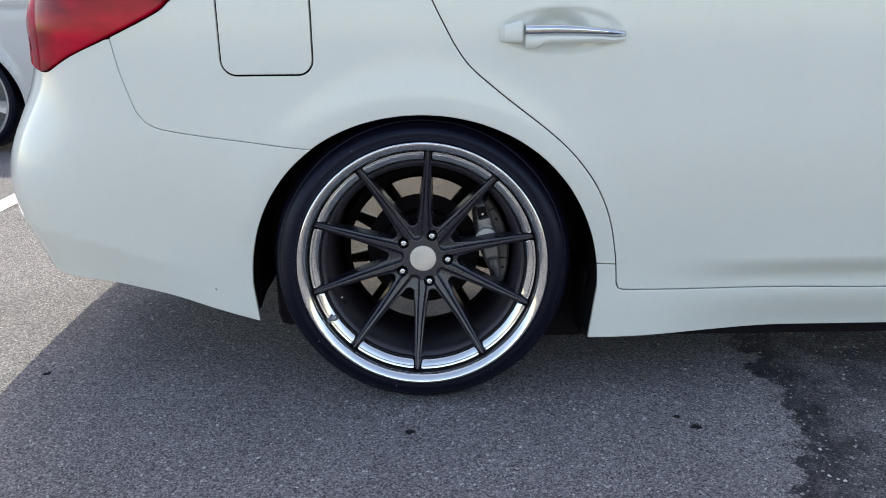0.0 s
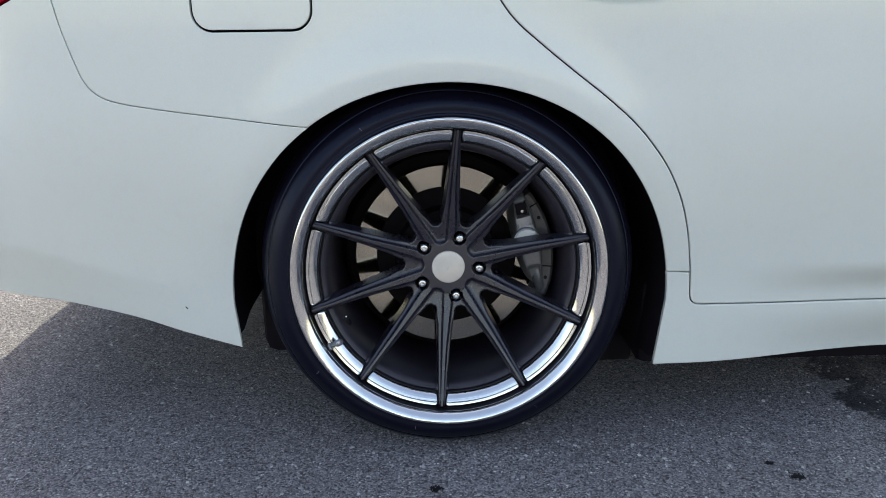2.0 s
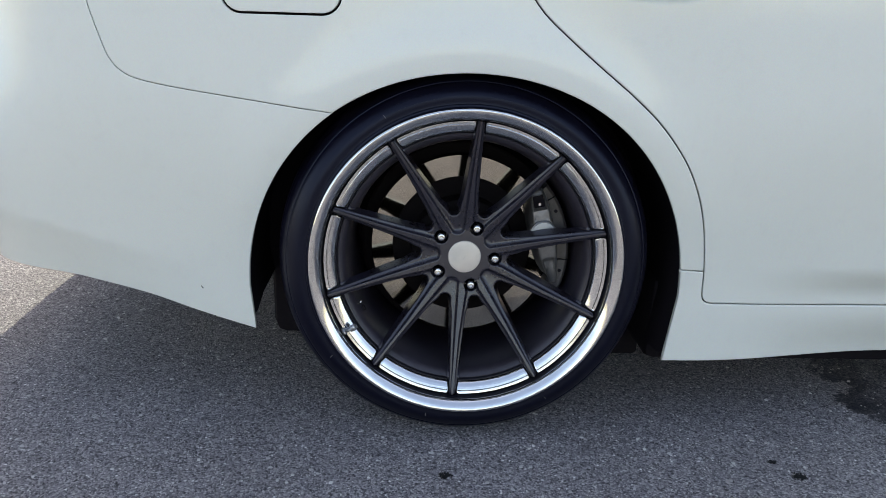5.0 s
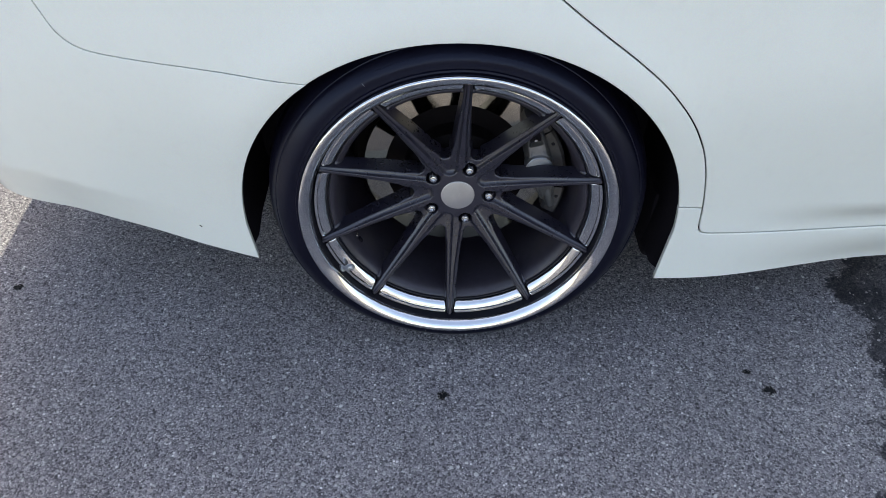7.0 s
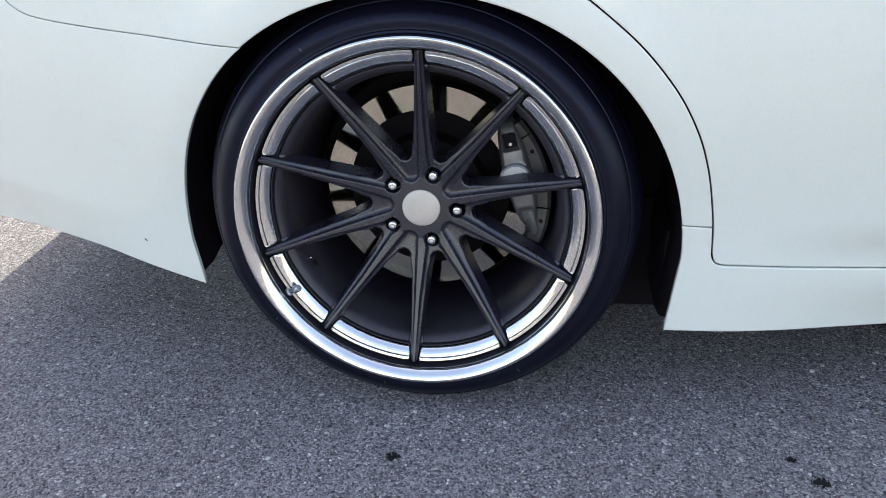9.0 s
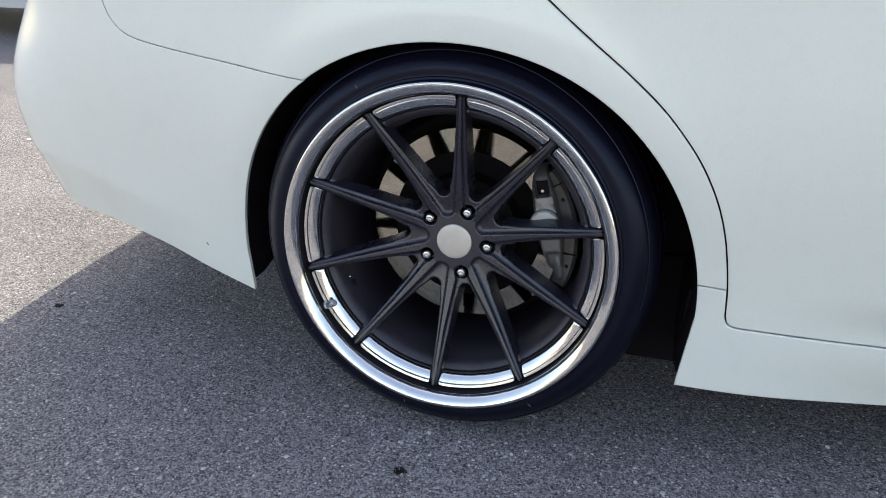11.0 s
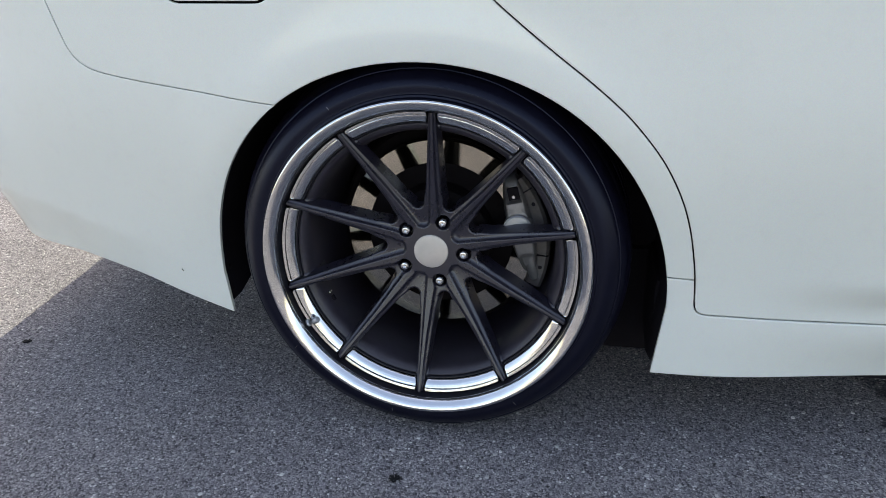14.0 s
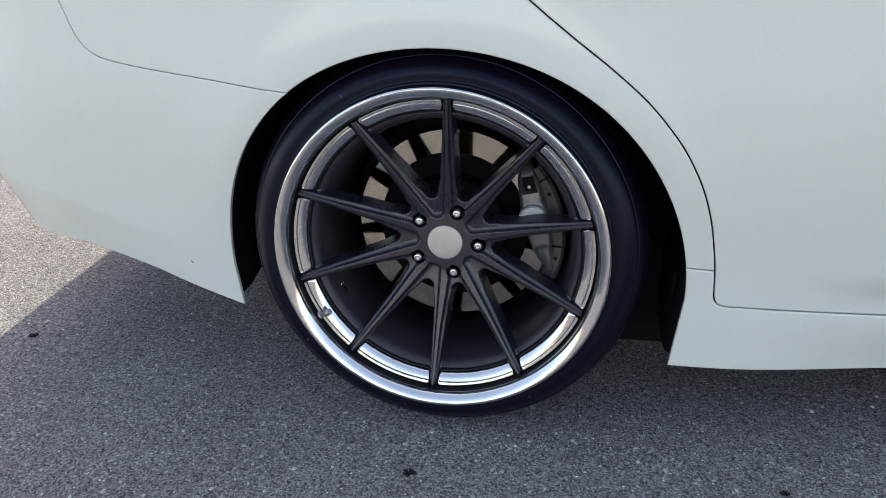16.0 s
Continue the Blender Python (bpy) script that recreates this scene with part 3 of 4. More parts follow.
        for u in list(np.linspace(cu + 0.0012, TIP_R - 0.003, 56)) + [TIP_R - 0.0012, TIP_R]:
            us.append(u)
            ws.append((cv - hole) + (float(spoke_size(u)[1]) * 1.05 - (cv - hole)) * float(ease(cu, 0.110, u)))
        u, wide = np.array(us)[:, None], np.array(ws)[:, None]
        v = wide * np.sin(np.linspace(-1, 1, 91) * math.pi / 2 * 0.9)[None, :] / math.sin(math.pi / 2 * 0.9)
        u = u + 0 * v
        r, av = np.hypot(u, v), np.abs(v)
        ridge, base, h = spoke_size(u)
        h = spoke_size(r)[2]
        deep = 1 - 0.50 * ease(0.13, 0.235, u)
        # hollows between the crests: bowl-ended where there is no nut, narrower where a nut's well opens into them
        along = u * math.cos(radians(18)) + av * math.sin(radians(18))
        aside = np.abs(u * math.sin(radians(18)) - av * math.cos(radians(18)))
        nut_side = v * side > 0
        mid, bowl = np.where(nut_side, 0.0660, 0.0575), np.where(nut_side, 0.0125, 0.0145)
        into = np.minimum(av - ridge, bowl - np.hypot(np.maximum(0, mid - along), aside) + 0.4 * np.maximum(0, along - mid))
        reach = 0.0078 - 0.0058 * np.clip((u - 0.05) / (TIP_R - 0.05), 0, 1)
        drop = deep * np.interp(into / reach, [-0.30, -0.12, 0.0, 0.10, 0.25, 0.45, 0.70, 1.0, 1.6], [-0.0004, -0.0002, 0.0006, 0.0018, 0.0038, 0.0056, 0.0069, 0.0075, 0.0077])
        away = np.where(u < cu, np.hypot(u - cu, av - cv) - hole, wide - av)
        top = h - drop - 0.0042 * (1 - np.sqrt(1 - np.clip(1 - away / 0.0036, 0, 1) ** 2)) * (0.45 + 0.55 * deep)
        q = np.hypot(u - 0.055 * math.cos(radians(18)), v - side * 0.055 * math.sin(radians(18)))
        top = top - 0.0012 * ease(0.0135, 0.0116, q) - 0.0180 * ease(0.0120, 0.0110, q)
        top[-1] -= 0.0030
        top[-2] -= 0.0006
        n, m = top.shape
        places = np.stack([v, u, top], 2).reshape(-1, 3).tolist()
        faces = [(i * m + j, i * m + j + 1, (i + 1) * m + j + 1, (i + 1) * m + j) for i in range(n - 1) for j in range(m - 1)]
        # the sides drop to the barrel
        for edge in (0, m - 1):
            start = len(places)
            for i in range(55, n):
                x, y, z = places[i * m + edge]
                for d, k in ((0.0, 1.0), (0.0050, 1.04), (0.0300, 1.22)):
                    places.append((x * (k if i > 80 else 1.0), y, z - d))
            for i in range(n - 56):
                for k in (0, 1):
                    p = start + 3 * i + k
                    faces.append((p, p + 1, p + 4, p + 3))
        start = len(places)
        for x, y, z in [places[(n - 1) * m + j] for j in range(m)]:
            places += [(x, y, z), (x * 1.2, y + 0.0006, z - 0.028)]
        faces += [(start + 2 * j, start + 2 * j + 1, start + 2 * j + 3, start + 2 * j + 2) for j in range(m - 1)]
        # the pad where it grows out of the barrel
        br, bz = [p[0] for p in barrel[:8]][::-1], [p[1] for p in barrel[:8]][::-1]
        start, cols = len(places), np.linspace(-1, 1, 17)
        for rr in np.linspace(0.2050, 0.2232, 9):
            for c in cols:
                x = 0.0132 * c
                y = math.sqrt(rr * rr - x * x)
                places.append((x, y, float(np.interp(rr, br, bz)) + 0.0032 - 0.0065 * abs(c) ** 7))
        faces += [(start + i * 17 + j, start + i * 17 + j + 1, start + (i + 1) * 17 + j + 1, start + (i + 1) * 17 + j) for i in range(8) for j in range(16)]
        me = bpy.data.meshes.new("shape")
        me.from_pydata(places, [], faces)
        bm = bmesh.new()
        bm.from_mesh(me)
        bpy.data.meshes.remove(me)
        bmesh.ops.recalc_face_normals(bm, faces=bm.faces)
        for f in bm.faces:
            f.normal_update()
        return part("spoke", bm, SATIN_BLACK, w, smooth=50)

    for side in (1, -1):
        one = spoke(side)
        turn = SPOKE0 + (0 if side > 0 else 36)
        one.matrix_basis = pose(0, 0, 0, 0, 0, -turn)
        for k in range(1, 5):
            again(one, pose(0, 0, 0, 0, 0, -turn - 72 * k), w)
    part("hub_back", lathe([(0.0, -0.078), (0.072, -0.078), (0.074, -0.088), (0.0, -0.088)], 72), BARREL_BLACK, w)
    part("centre_cap", lathe([(0.0, -0.0470), (0.020, -0.0471), (0.0268, -0.0473), (0.0284, -0.0474), (0.0293, -0.0482), (0.0296, -0.0500), (0.0296, -0.066), (0.0, -0.066)], 96), CAP, w, "plain brushed silver centre cap")
    # faint mark on the cap
    for x, y, turn in ((0.001, 0.001, -32),):
        part("cap_mark", box((0.0016, 0.013, 0.0008), (0, 0, 0), 0.0003, 1), CAP, w).matrix_basis = pose(x, y, -0.0472, 0, 0, turn)
    # nuts
    nut = lathe([(0.0, -0.0490), (0.0024, -0.0490), (0.0027, -0.0458), (0.0040, -0.0457), (0.0058, -0.0464), (0.0072, -0.0484), (0.0078, -0.0505), (0.0080, -0.0630), (0.0095, -0.0660), (0.0096, -0.078)], 24)
    nut = part("lug_nut", nut, CHROME, w, "chrome lug nut")
    nut.matrix_basis = Matrix.Translation((0.0550 * math.sin(radians(LUG0)), 0.0550 * math.cos(radians(LUG0)), 0))
    for k in range(1, 5):
        a = radians(LUG0 + 72 * k)
        again(nut, Matrix.Translation((0.0550 * math.sin(a), 0.0550 * math.cos(a), 0)), w)
    # valve
    bm = lathe([(0.0, 0.0300), (0.0046, 0.0295), (0.0058, 0.0275), (0.0060, 0.0185), (0.0052, 0.0170), (0.0040, 0.0165), (0.0040, 0.0060), (0.0068, 0.0050), (0.0068, -0.0020), (0.0, -0.0020)], 16)
    a = radians(239.0)
    valve = part("valve_stem", bm, VALVE, w, "small dark valve stem with metal nut")
    valve.matrix_basis = Matrix.Translation((0.2478 * math.sin(a), 0.2478 * math.cos(a), -0.004)) @ pose(0, 0, 0, 0, 0, -239.0) @ pose(0, 0, 0, 66, 0, 0)
    # small weights stuck inside the barrel
    for a, z, size, m in ((241.0, -0.052, (0.010, 0.004, 0.008), DARK), (244.5, -0.052, (0.003, 0.004, 0.009), STEEL), (328.0, -0.075, (0.002, 0.003, 0.012), STEEL), (352.0, -0.078, (0.002, 0.003, 0.010), STEEL)):
        o = part("balance_weight", box(size, (0, 0, 0), 0.001, 2), m, w)
        o.matrix_basis = pose(0, 0, 0, 0, 0, -a) @ Matrix.Translation((0, 0.2050, z))
    # short pale moulding ticks across the sidewall
    for a in (234.0, 193.0, 148.5, 330.5):
        tick = part("moulding_tick", box((0.0009, 0.0065, 0.0010), (0, 0, 0), 0.0003, 1), TRIM, w)
        tick.matrix_basis = pose(0, 0, 0, 0, 0, -a) @ Matrix.Translation((0, 0.2870, 0.0110)) @ pose(0, 0, 0, -8, 0, 12)
    # faint raised marks on the sidewall
    face_r, face_z = [0.2800, 0.2845, 0.2890, 0.2935, 0.2985, 0.3035], [0.0108, 0.0114, 0.0106, 0.0084, 0.0046, 0.0]
    for width, turns in ((1.5, (-24, -20.4, -18.6, -13, 7.4, 12.8, 21.6)), (0.8, (-22.2, -16.4, -15, -11, 9.6, 11, 15, 16.4, 18.2, 19.8, 24))):
        bm = bmesh.new()
        grid = []
        for a in np.linspace(-width / 2, width / 2, 3):
            row = []
            for r, lift in ((0.2862, -0.0004), (0.2866, 0.0006), (0.2915, 0.0007), (0.2964, 0.0006), (0.2968, -0.0004)):
                row.append(bm.verts.new((r * math.sin(radians(a)), r * math.cos(radians(a)), float(np.interp(r, face_r, face_z)) + lift)))
            grid.append(row)
        for p, q in zip(grid, grid[1:]):
            for i in range(4):
                bm.faces.new((p[i], p[i + 1], q[i + 1], q[i]))
        bmesh.ops.recalc_face_normals(bm, faces=bm.faces)
        mark = part("raised_mark", bm, RUBBER, w, "", 30)
        mark.matrix_basis = pose(0, 0, 0, 0, 0, -turns[0])
        for a in turns[1:]:
            again(mark, pose(0, 0, 0, 0, 0, -a), w)
    return w


def brakes(parent, at):
    disc = part("brake_disc", lathe([(0.130, -0.136), (0.1305, -0.135), (0.1693, -0.135), (0.1708, -0.1365), (0.1708, -0.141), (0.1693, -0.143), (0.1693, -0.151), (0.1708, -0.153), (0.1708, -0.159), (0.130, -0.159)], 128, shut=True), DISC, parent,
                "worn steel brake disc", 25)
    disc.matrix_basis = at
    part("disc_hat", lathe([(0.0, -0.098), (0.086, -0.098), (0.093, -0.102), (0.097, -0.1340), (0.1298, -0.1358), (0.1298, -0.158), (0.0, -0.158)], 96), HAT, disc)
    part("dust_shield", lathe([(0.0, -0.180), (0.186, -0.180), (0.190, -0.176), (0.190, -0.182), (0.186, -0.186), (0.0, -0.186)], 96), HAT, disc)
    # caliper: a ribbed cast body over the disc's edge with a window, a round boss and a notched lower end
    a, e = Vector((0.1270, 0.123)), Vector((0.1650, -0.046))
    along, side = (e - a), Vector((e.y - a.y, a.x - e.x)).normalized() * -1
    tilt = math.degrees(math.atan2(along.x, -along.y))
    ts = np.linspace(0, 1, 49)
    half = np.interp(ts, [0, 0.04, 0.12, 0.30, 0.42, 0.60, 0.72, 0.86, 0.95, 1.0], [0.0080, 0.0118, 0.0150, 0.0178, 0.0188, 0.0190, 0.0178, 0.0150, 0.0120, 0.0070])
    crown = np.interp(ts, [0, 0.05, 0.14, 0.40, 0.62, 0.80, 0.92, 1.0], [-0.094, -0.083, -0.0765, -0.0740, -0.0735, -0.0770, -0.0820, -0.094])
    qs = np.array([-1.35, -1.22, -1.06, -0.96, -0.88, -0.75, -0.55, -0.30, 0, 0.30, 0.55, 0.75, 0.88, 0.96, 1.06, 1.12])
    bm, rows = bmesh.new(), []
    for t, hw, top in zip(ts, half, crown):
        c, row = a + along * float(t), []
        for q in qs:
            x, aq = float(q) * hw, abs(float(q))
            z = top - float(np.interp(aq, [0, 0.75, 0.88, 0.96, 1.06, 1.22, 1.35], [0, 0.0004, 0.0018, 0.0050, 0.0130, 0.0200, 0.055]))
            # the window, with ribs running down from its corners
            inside_w = float(ease(1.10, 0.92, max(abs(t - 0.165) / 0.075, aq / 0.66)))
            z -= 0.011 * inside_w
            fan = 0.30 + 0.50 * (t - 0.24) / 0.2
            if 0.24 < t < 0.46:
                z -= 0.0022 * float(ease(0.0, 0.02, t - 0.24) * ease(0.46, 0.42, t) * ease(0.16, 0.0, abs(aq - fan)))
            # the notch near the lower end
            z -= 0.0065 * float(ease(1.08, 0.86, max(abs(t - 0.885) / 0.095, aq / 0.62)))
            row.append(bm.verts.new((c.x + side.x * x, c.y + side.y * x, z)))
        rows.append(row)
    for p, q in zip(rows, rows[1:]):
        for i in range(len(p) - 1):
            bm.faces.new((p[i], p[i + 1], q[i + 1], q[i]))
    for row in (rows[0], rows[-1]):
        foot = [bm.verts.new((v.co.x, v.co.y, -0.135)) for v in row]
        for i in range(len(row) - 1):
            bm.faces.new((row[i], row[i + 1], foot[i + 1], foot[i]))
    bmesh.ops.recalc_face_normals(bm, faces=bm.faces)
    cal = part("brake_caliper", bm, CALIPER, parent, "grey cast aluminium brake caliper", 40)
    cal.matrix_basis = at
    spot = lambda a, r: (r * math.sin(radians(a)), r * math.cos(radians(a)))
    part("boss", lathe([(0.0, -0.0668), (0.0195, -0.0670), (0.0212, -0.0674), (0.0216, -0.0682), (0.0222, -0.0682), (0.0232, -0.0674), (0.0243, -0.0682), (0.0246, -0.0710), (0.0250, -0.092)], 48), BOSS, cal, "smooth round boss").matrix_basis = Matrix.Translation((0.1430, 0.0390, 0))
    part("boss_mark", lathe([(0.0, -0.0664), (0.0014, -0.0664), (0.0018, -0.0672)], 10), HAT, cal).matrix_basis = Matrix.Translation((0.1405, 0.0455, 0))
    c = a + along * 0.165
    # dark plate laid in the window for the shade of its opening
    part("window_liner", box((0.0190, 0.0215, 0.004), (c.x, c.y, -0.0855), 0.0015, 2, turn=pose(0, 0, 0, 0, 0, tilt)), DARK, cal)
    part("bleed_screw", lathe([(0.0, -0.0760), (0.0026, -0.0760), (0.0034, -0.0770), (0.0034, -0.086)], 6), STEEL, cal, "bright bolt head").matrix_basis = Matrix.Translation((c.x + 0.001, c.y - 0.003, 0))
    # the lower guide pin behind the notched end
    pin = lathe([(0.0, 0.016), (0.0085, 0.015), (0.0105, 0.011), (0.0108, -0.030), (0.0, -0.030)], 20)
    part("guide_pin", pin, CALIPER, cal).matrix_basis = Matrix.Translation((0.1690, -0.0430, -0.0960)) @ pose(0, 0, 0, 0, 0, tilt) @ pose(0, 0, 0, 90, 0, 0)
    bracket = bmesh.new()
    rows = []
    for k in range(15):
        a = radians(50 + 62 * k / 14)
        rows.append([bracket.verts.new((r * math.sin(a), r * math.cos(a), z)) for r, z in ((0.166, -0.130), (0.166, -0.096), (0.170, -0.091), (0.190, -0.087), (0.195, -0.092), (0.196, -0.130))])
    for p, q in zip(rows, rows[1:]):
        for i in range(len(p) - 1):
            bracket.faces.new((p[i], p[i + 1], q[i + 1], q[i]))
    bracket.faces.new(rows[0])
    bracket.faces.new(rows[-1])
    bmesh.ops.recalc_face_normals(bracket, faces=bracket.faces)
    part("bracket", bracket, BRACKET, cal)
    for a in (65, 101):
        x, y = spot(a, 0.1835)
        part("slider_bolt", lathe([(0.0, -0.0872), (0.0026, -0.0872), (0.0034, -0.0880), (0.0036, -0.096)], 12), DARK, cal).matrix_basis = Matrix.Translation((x, y, 0))
    for a in (57, 94):
        x, y = spot(a, 0.181)
        part("bracket_rib", box((0.0016, 0.026, 0.006), (0, 0, 0), 0.0006, 1), HAT, cal).matrix_basis = Matrix.Translation((x, y, -0.0880)) @ pose(0, 0, 0, 0, 0, -a)


# ---- the car ----
car = new("white_sedan")
tagged(car, "pearl white four-door sedan with deep black wheels, parked on asphalt", "car")
ARCH_X, ARCH_Z, ARCH_R = -0.002, 0.262, 0.385
arch_s = np.interp([ARCH_X], _x, _s)[0]


def arch_r(a):
    """The arch is a little fuller on its front shoulder."""
    return ARCH_R - 0.005 * float(ease(-30, -80, a)) + 0.0065 * math.exp(-(((a - 38) / 26) ** 2)) + 0.002 * math.exp(-(((a + 28) / 20) ** 2))


def arch(a0, a1, hub=0.0, n=70):
    """Points of the wheel arch, angles clockwise from the top."""
    out = []
    for k in range(n + 1):
        a = a0 + (a1 - a0) * k / n
        out.append((hub + ARCH_X + arch_r(a) * math.sin(radians(a)), ARCH_Z + arch_r(a) * math.cos(radians(a))))
    return out


door_seam = spline([(-0.012, 0.960), (0.030, 0.871), (0.0545, 0.822), (0.0774, 0.780), (0.1065, 0.741), (0.1535, 0.700), (0.2036, 0.660), (0.2552, 0.620), (0.3008, 0.580), (0.3362, 0.540), (0.3644, 0.500), (0.3895, 0.450), (0.406, 0.400), (0.4165, 0.350), (0.4220, 0.3145), (0.4245, 0.285)])
door_foot = spline([(0.4245, 0.285), (0.426, 0.268), (0.431, 0.257), (0.443, 0.2525), (0.47, 0.2520)], 0.003)
bumper_seam = spline([(-0.625, 0.834), (-0.619, 0.808), (-0.606, 0.737), (-0.590, 0.680), (-0.580, 0.654), (-0.562, 0.634), (-0.530, 0.621), (-0.450, 0.6075), (-0.320, 0.5910), (-0.2225, 0.5795)], 0.006)
lamp_foot = spline([(-0.400, 0.925), (-0.440, 0.900), (-0.485, 0.876), (-0.517, 0.853), (-0.621, 0.806), (-0.715, 0.770), (-0.785, 0.741), (-0.812, 0.734), (-0.85, 0.734), (-0.95, 0.740), (-1.10, 0.750), (-1.25, 0.760), (-1.38, 0.770)], 0.006)
bumper_foot = spline([(-0.3745, 0.180), (-0.478, 0.207), (-0.581, 0.235), (-0.715, 0.254), (-0.86, 0.265), (-1.0, 0.270), (-1.70, 0.265)], 0.015)
TOP = 0.955

# angle at which the bumper seam and the sill seam meet the arch
SEAM_A = math.degrees(math.atan2(-0.2225 - ARCH_X, 0.5795 - ARCH_Z))
SILL_A = math.degrees(math.atan2(0.3830 - ARCH_X, 0.3165 - ARCH_Z))

quarter = (arch(SEAM_A, SILL_A) + [(0.4220, 0.3145)] + [p for p in door_seam[::-1] if p[1] > 0.316]
           + line((-0.012, 0.960), (-0.40, 0.960))[1:-1] + [p for p in lamp_foot if p[0] > -0.6205] + [p for p in bumper_seam if p[1] < 0.804])
fuel = rounded(-0.3950, -0.2060, 0.7290, 0.915, 0.032)
sheet("quarter_panel", [quarter, fuel], flank, PAINT, car, gap=0.0007, bevel=0.0024, depth=0.007, spacing=0.012)
sheet("fuel_door", [fuel], flank, PAINT, car, "flush square fuel door with rounded corners", gap=0.0030, bevel=0.002, spacing=0.02)

bumper = (line((-0.3745, 0.180), (ARCH_X - arch_r(-90), ARCH_Z), 0.01)[:-1] + arch(-90, SEAM_A, n=30) + [p for p in bumper_seam[::-1] if p[1] < 0.804] + [p for p in lamp_foot if p[0] < -0.6215]
          + line((-1.38, 0.770), (-1.70, 0.78)) + line((-1.70, 0.78), (-1.70, 0.265))[1:-1] + bumper_foot[::-1])
sheet("rear_bumper", [bumper], flank, PAINT, car, gap=0.0003, bevel=0.0012, depth=0.007, spacing=0.016)

lens = lamp_foot + line((-1.38, 0.770), (-1.38, 0.957)) + line((-1.38, 0.957), (-0.40, 0.957))
lamp = sheet("tail_light", [lens], lambda p, d: flank(p, d - 0.006 * ease(0.0, 0.05, 0.05)), LENS, car, "glossy red tail light lens", gap=0.003, bevel=0.004, depth=0.03, spacing=0.014)
lid = line((-1.38, 0.770), (-1.38, 0.957)) + line((-1.38, 0.957), (-1.70, 0.957)) + line((-1.70, 0.957), (-1.70, 0.78)) + line((-1.70, 0.78), (-1.38, 0.770))
sheet("boot_lid", [lid], flank, PAINT, car, gap=0.001, spacing=0.03)

door = [(s, z) for s, z in door_seam if z > 0.286] + door_foot + line((0.47, 0.252), (1.0, 0.240)) + line((1.0, 0.240), (1.17, 0.240)) + line((1.17, 0.240), (1.17, TOP)) + line((1.17, TOP), (-0.008, TOP))
rear_door = sheet("rear_door", [door], cupped, PAINT, car, gap=0.0015, spacing=0.014, dense=(0.15, 0.415, 0.75, 0.866, 0.005))

sill = (line((ARCH_X + arch_r(90), 0.262), (0.3680, 0.137), 0.01) + line((0.3680, 0.137), (0.60, 0.1385)) + line((0.60, 0.1385), (2.46, 0.131)) + line((2.46, 0.131), (2.46, 0.240)) + line((2.46, 0.240), (1.0, 0.240)) + line((1.0, 0.240), (0.47, 0.252)) + door_foot[::-1]
        + [(0.4245, 0.285), (0.4220, 0.3135)] + arch(SILL_A, 90, n=8))
sheet("side_skirt", [sill], flank, PAINT, car, gap=0.0008, bevel=0.0025, depth=0.010, spacing=0.014)

# parts of the flank further forwards
front_door = line((1.17, 0.252), (2.33, 0.252)) + line((2.33, 0.252), (2.38, TOP)) + line((2.38, TOP), (1.17, TOP))
sheet("front_door", [front_door], flank, PAINT, car, gap=0.002, spacing=0.04)
front = (line((2.46, 0.137), (2.475, 0.262)) + arch(-90, 90, WHEELBASE) + line((3.22, 0.18), (3.4, 0.18)) + line((3.4, 0.18), (4.60, 0.2)) + line((4.60, 0.2), (4.60, 0.72))
         + line((4.60, 0.72), (3.6, 0.80)) + line((3.6, 0.80), (2.38, TOP)) + line((2.38, TOP), (2.33, 0.252)) + line((2.33, 0.252), (2.46, 0.252)))
sheet("front_fender", [front], flank, PAINT, car, gap=0.002, spacing=0.04)


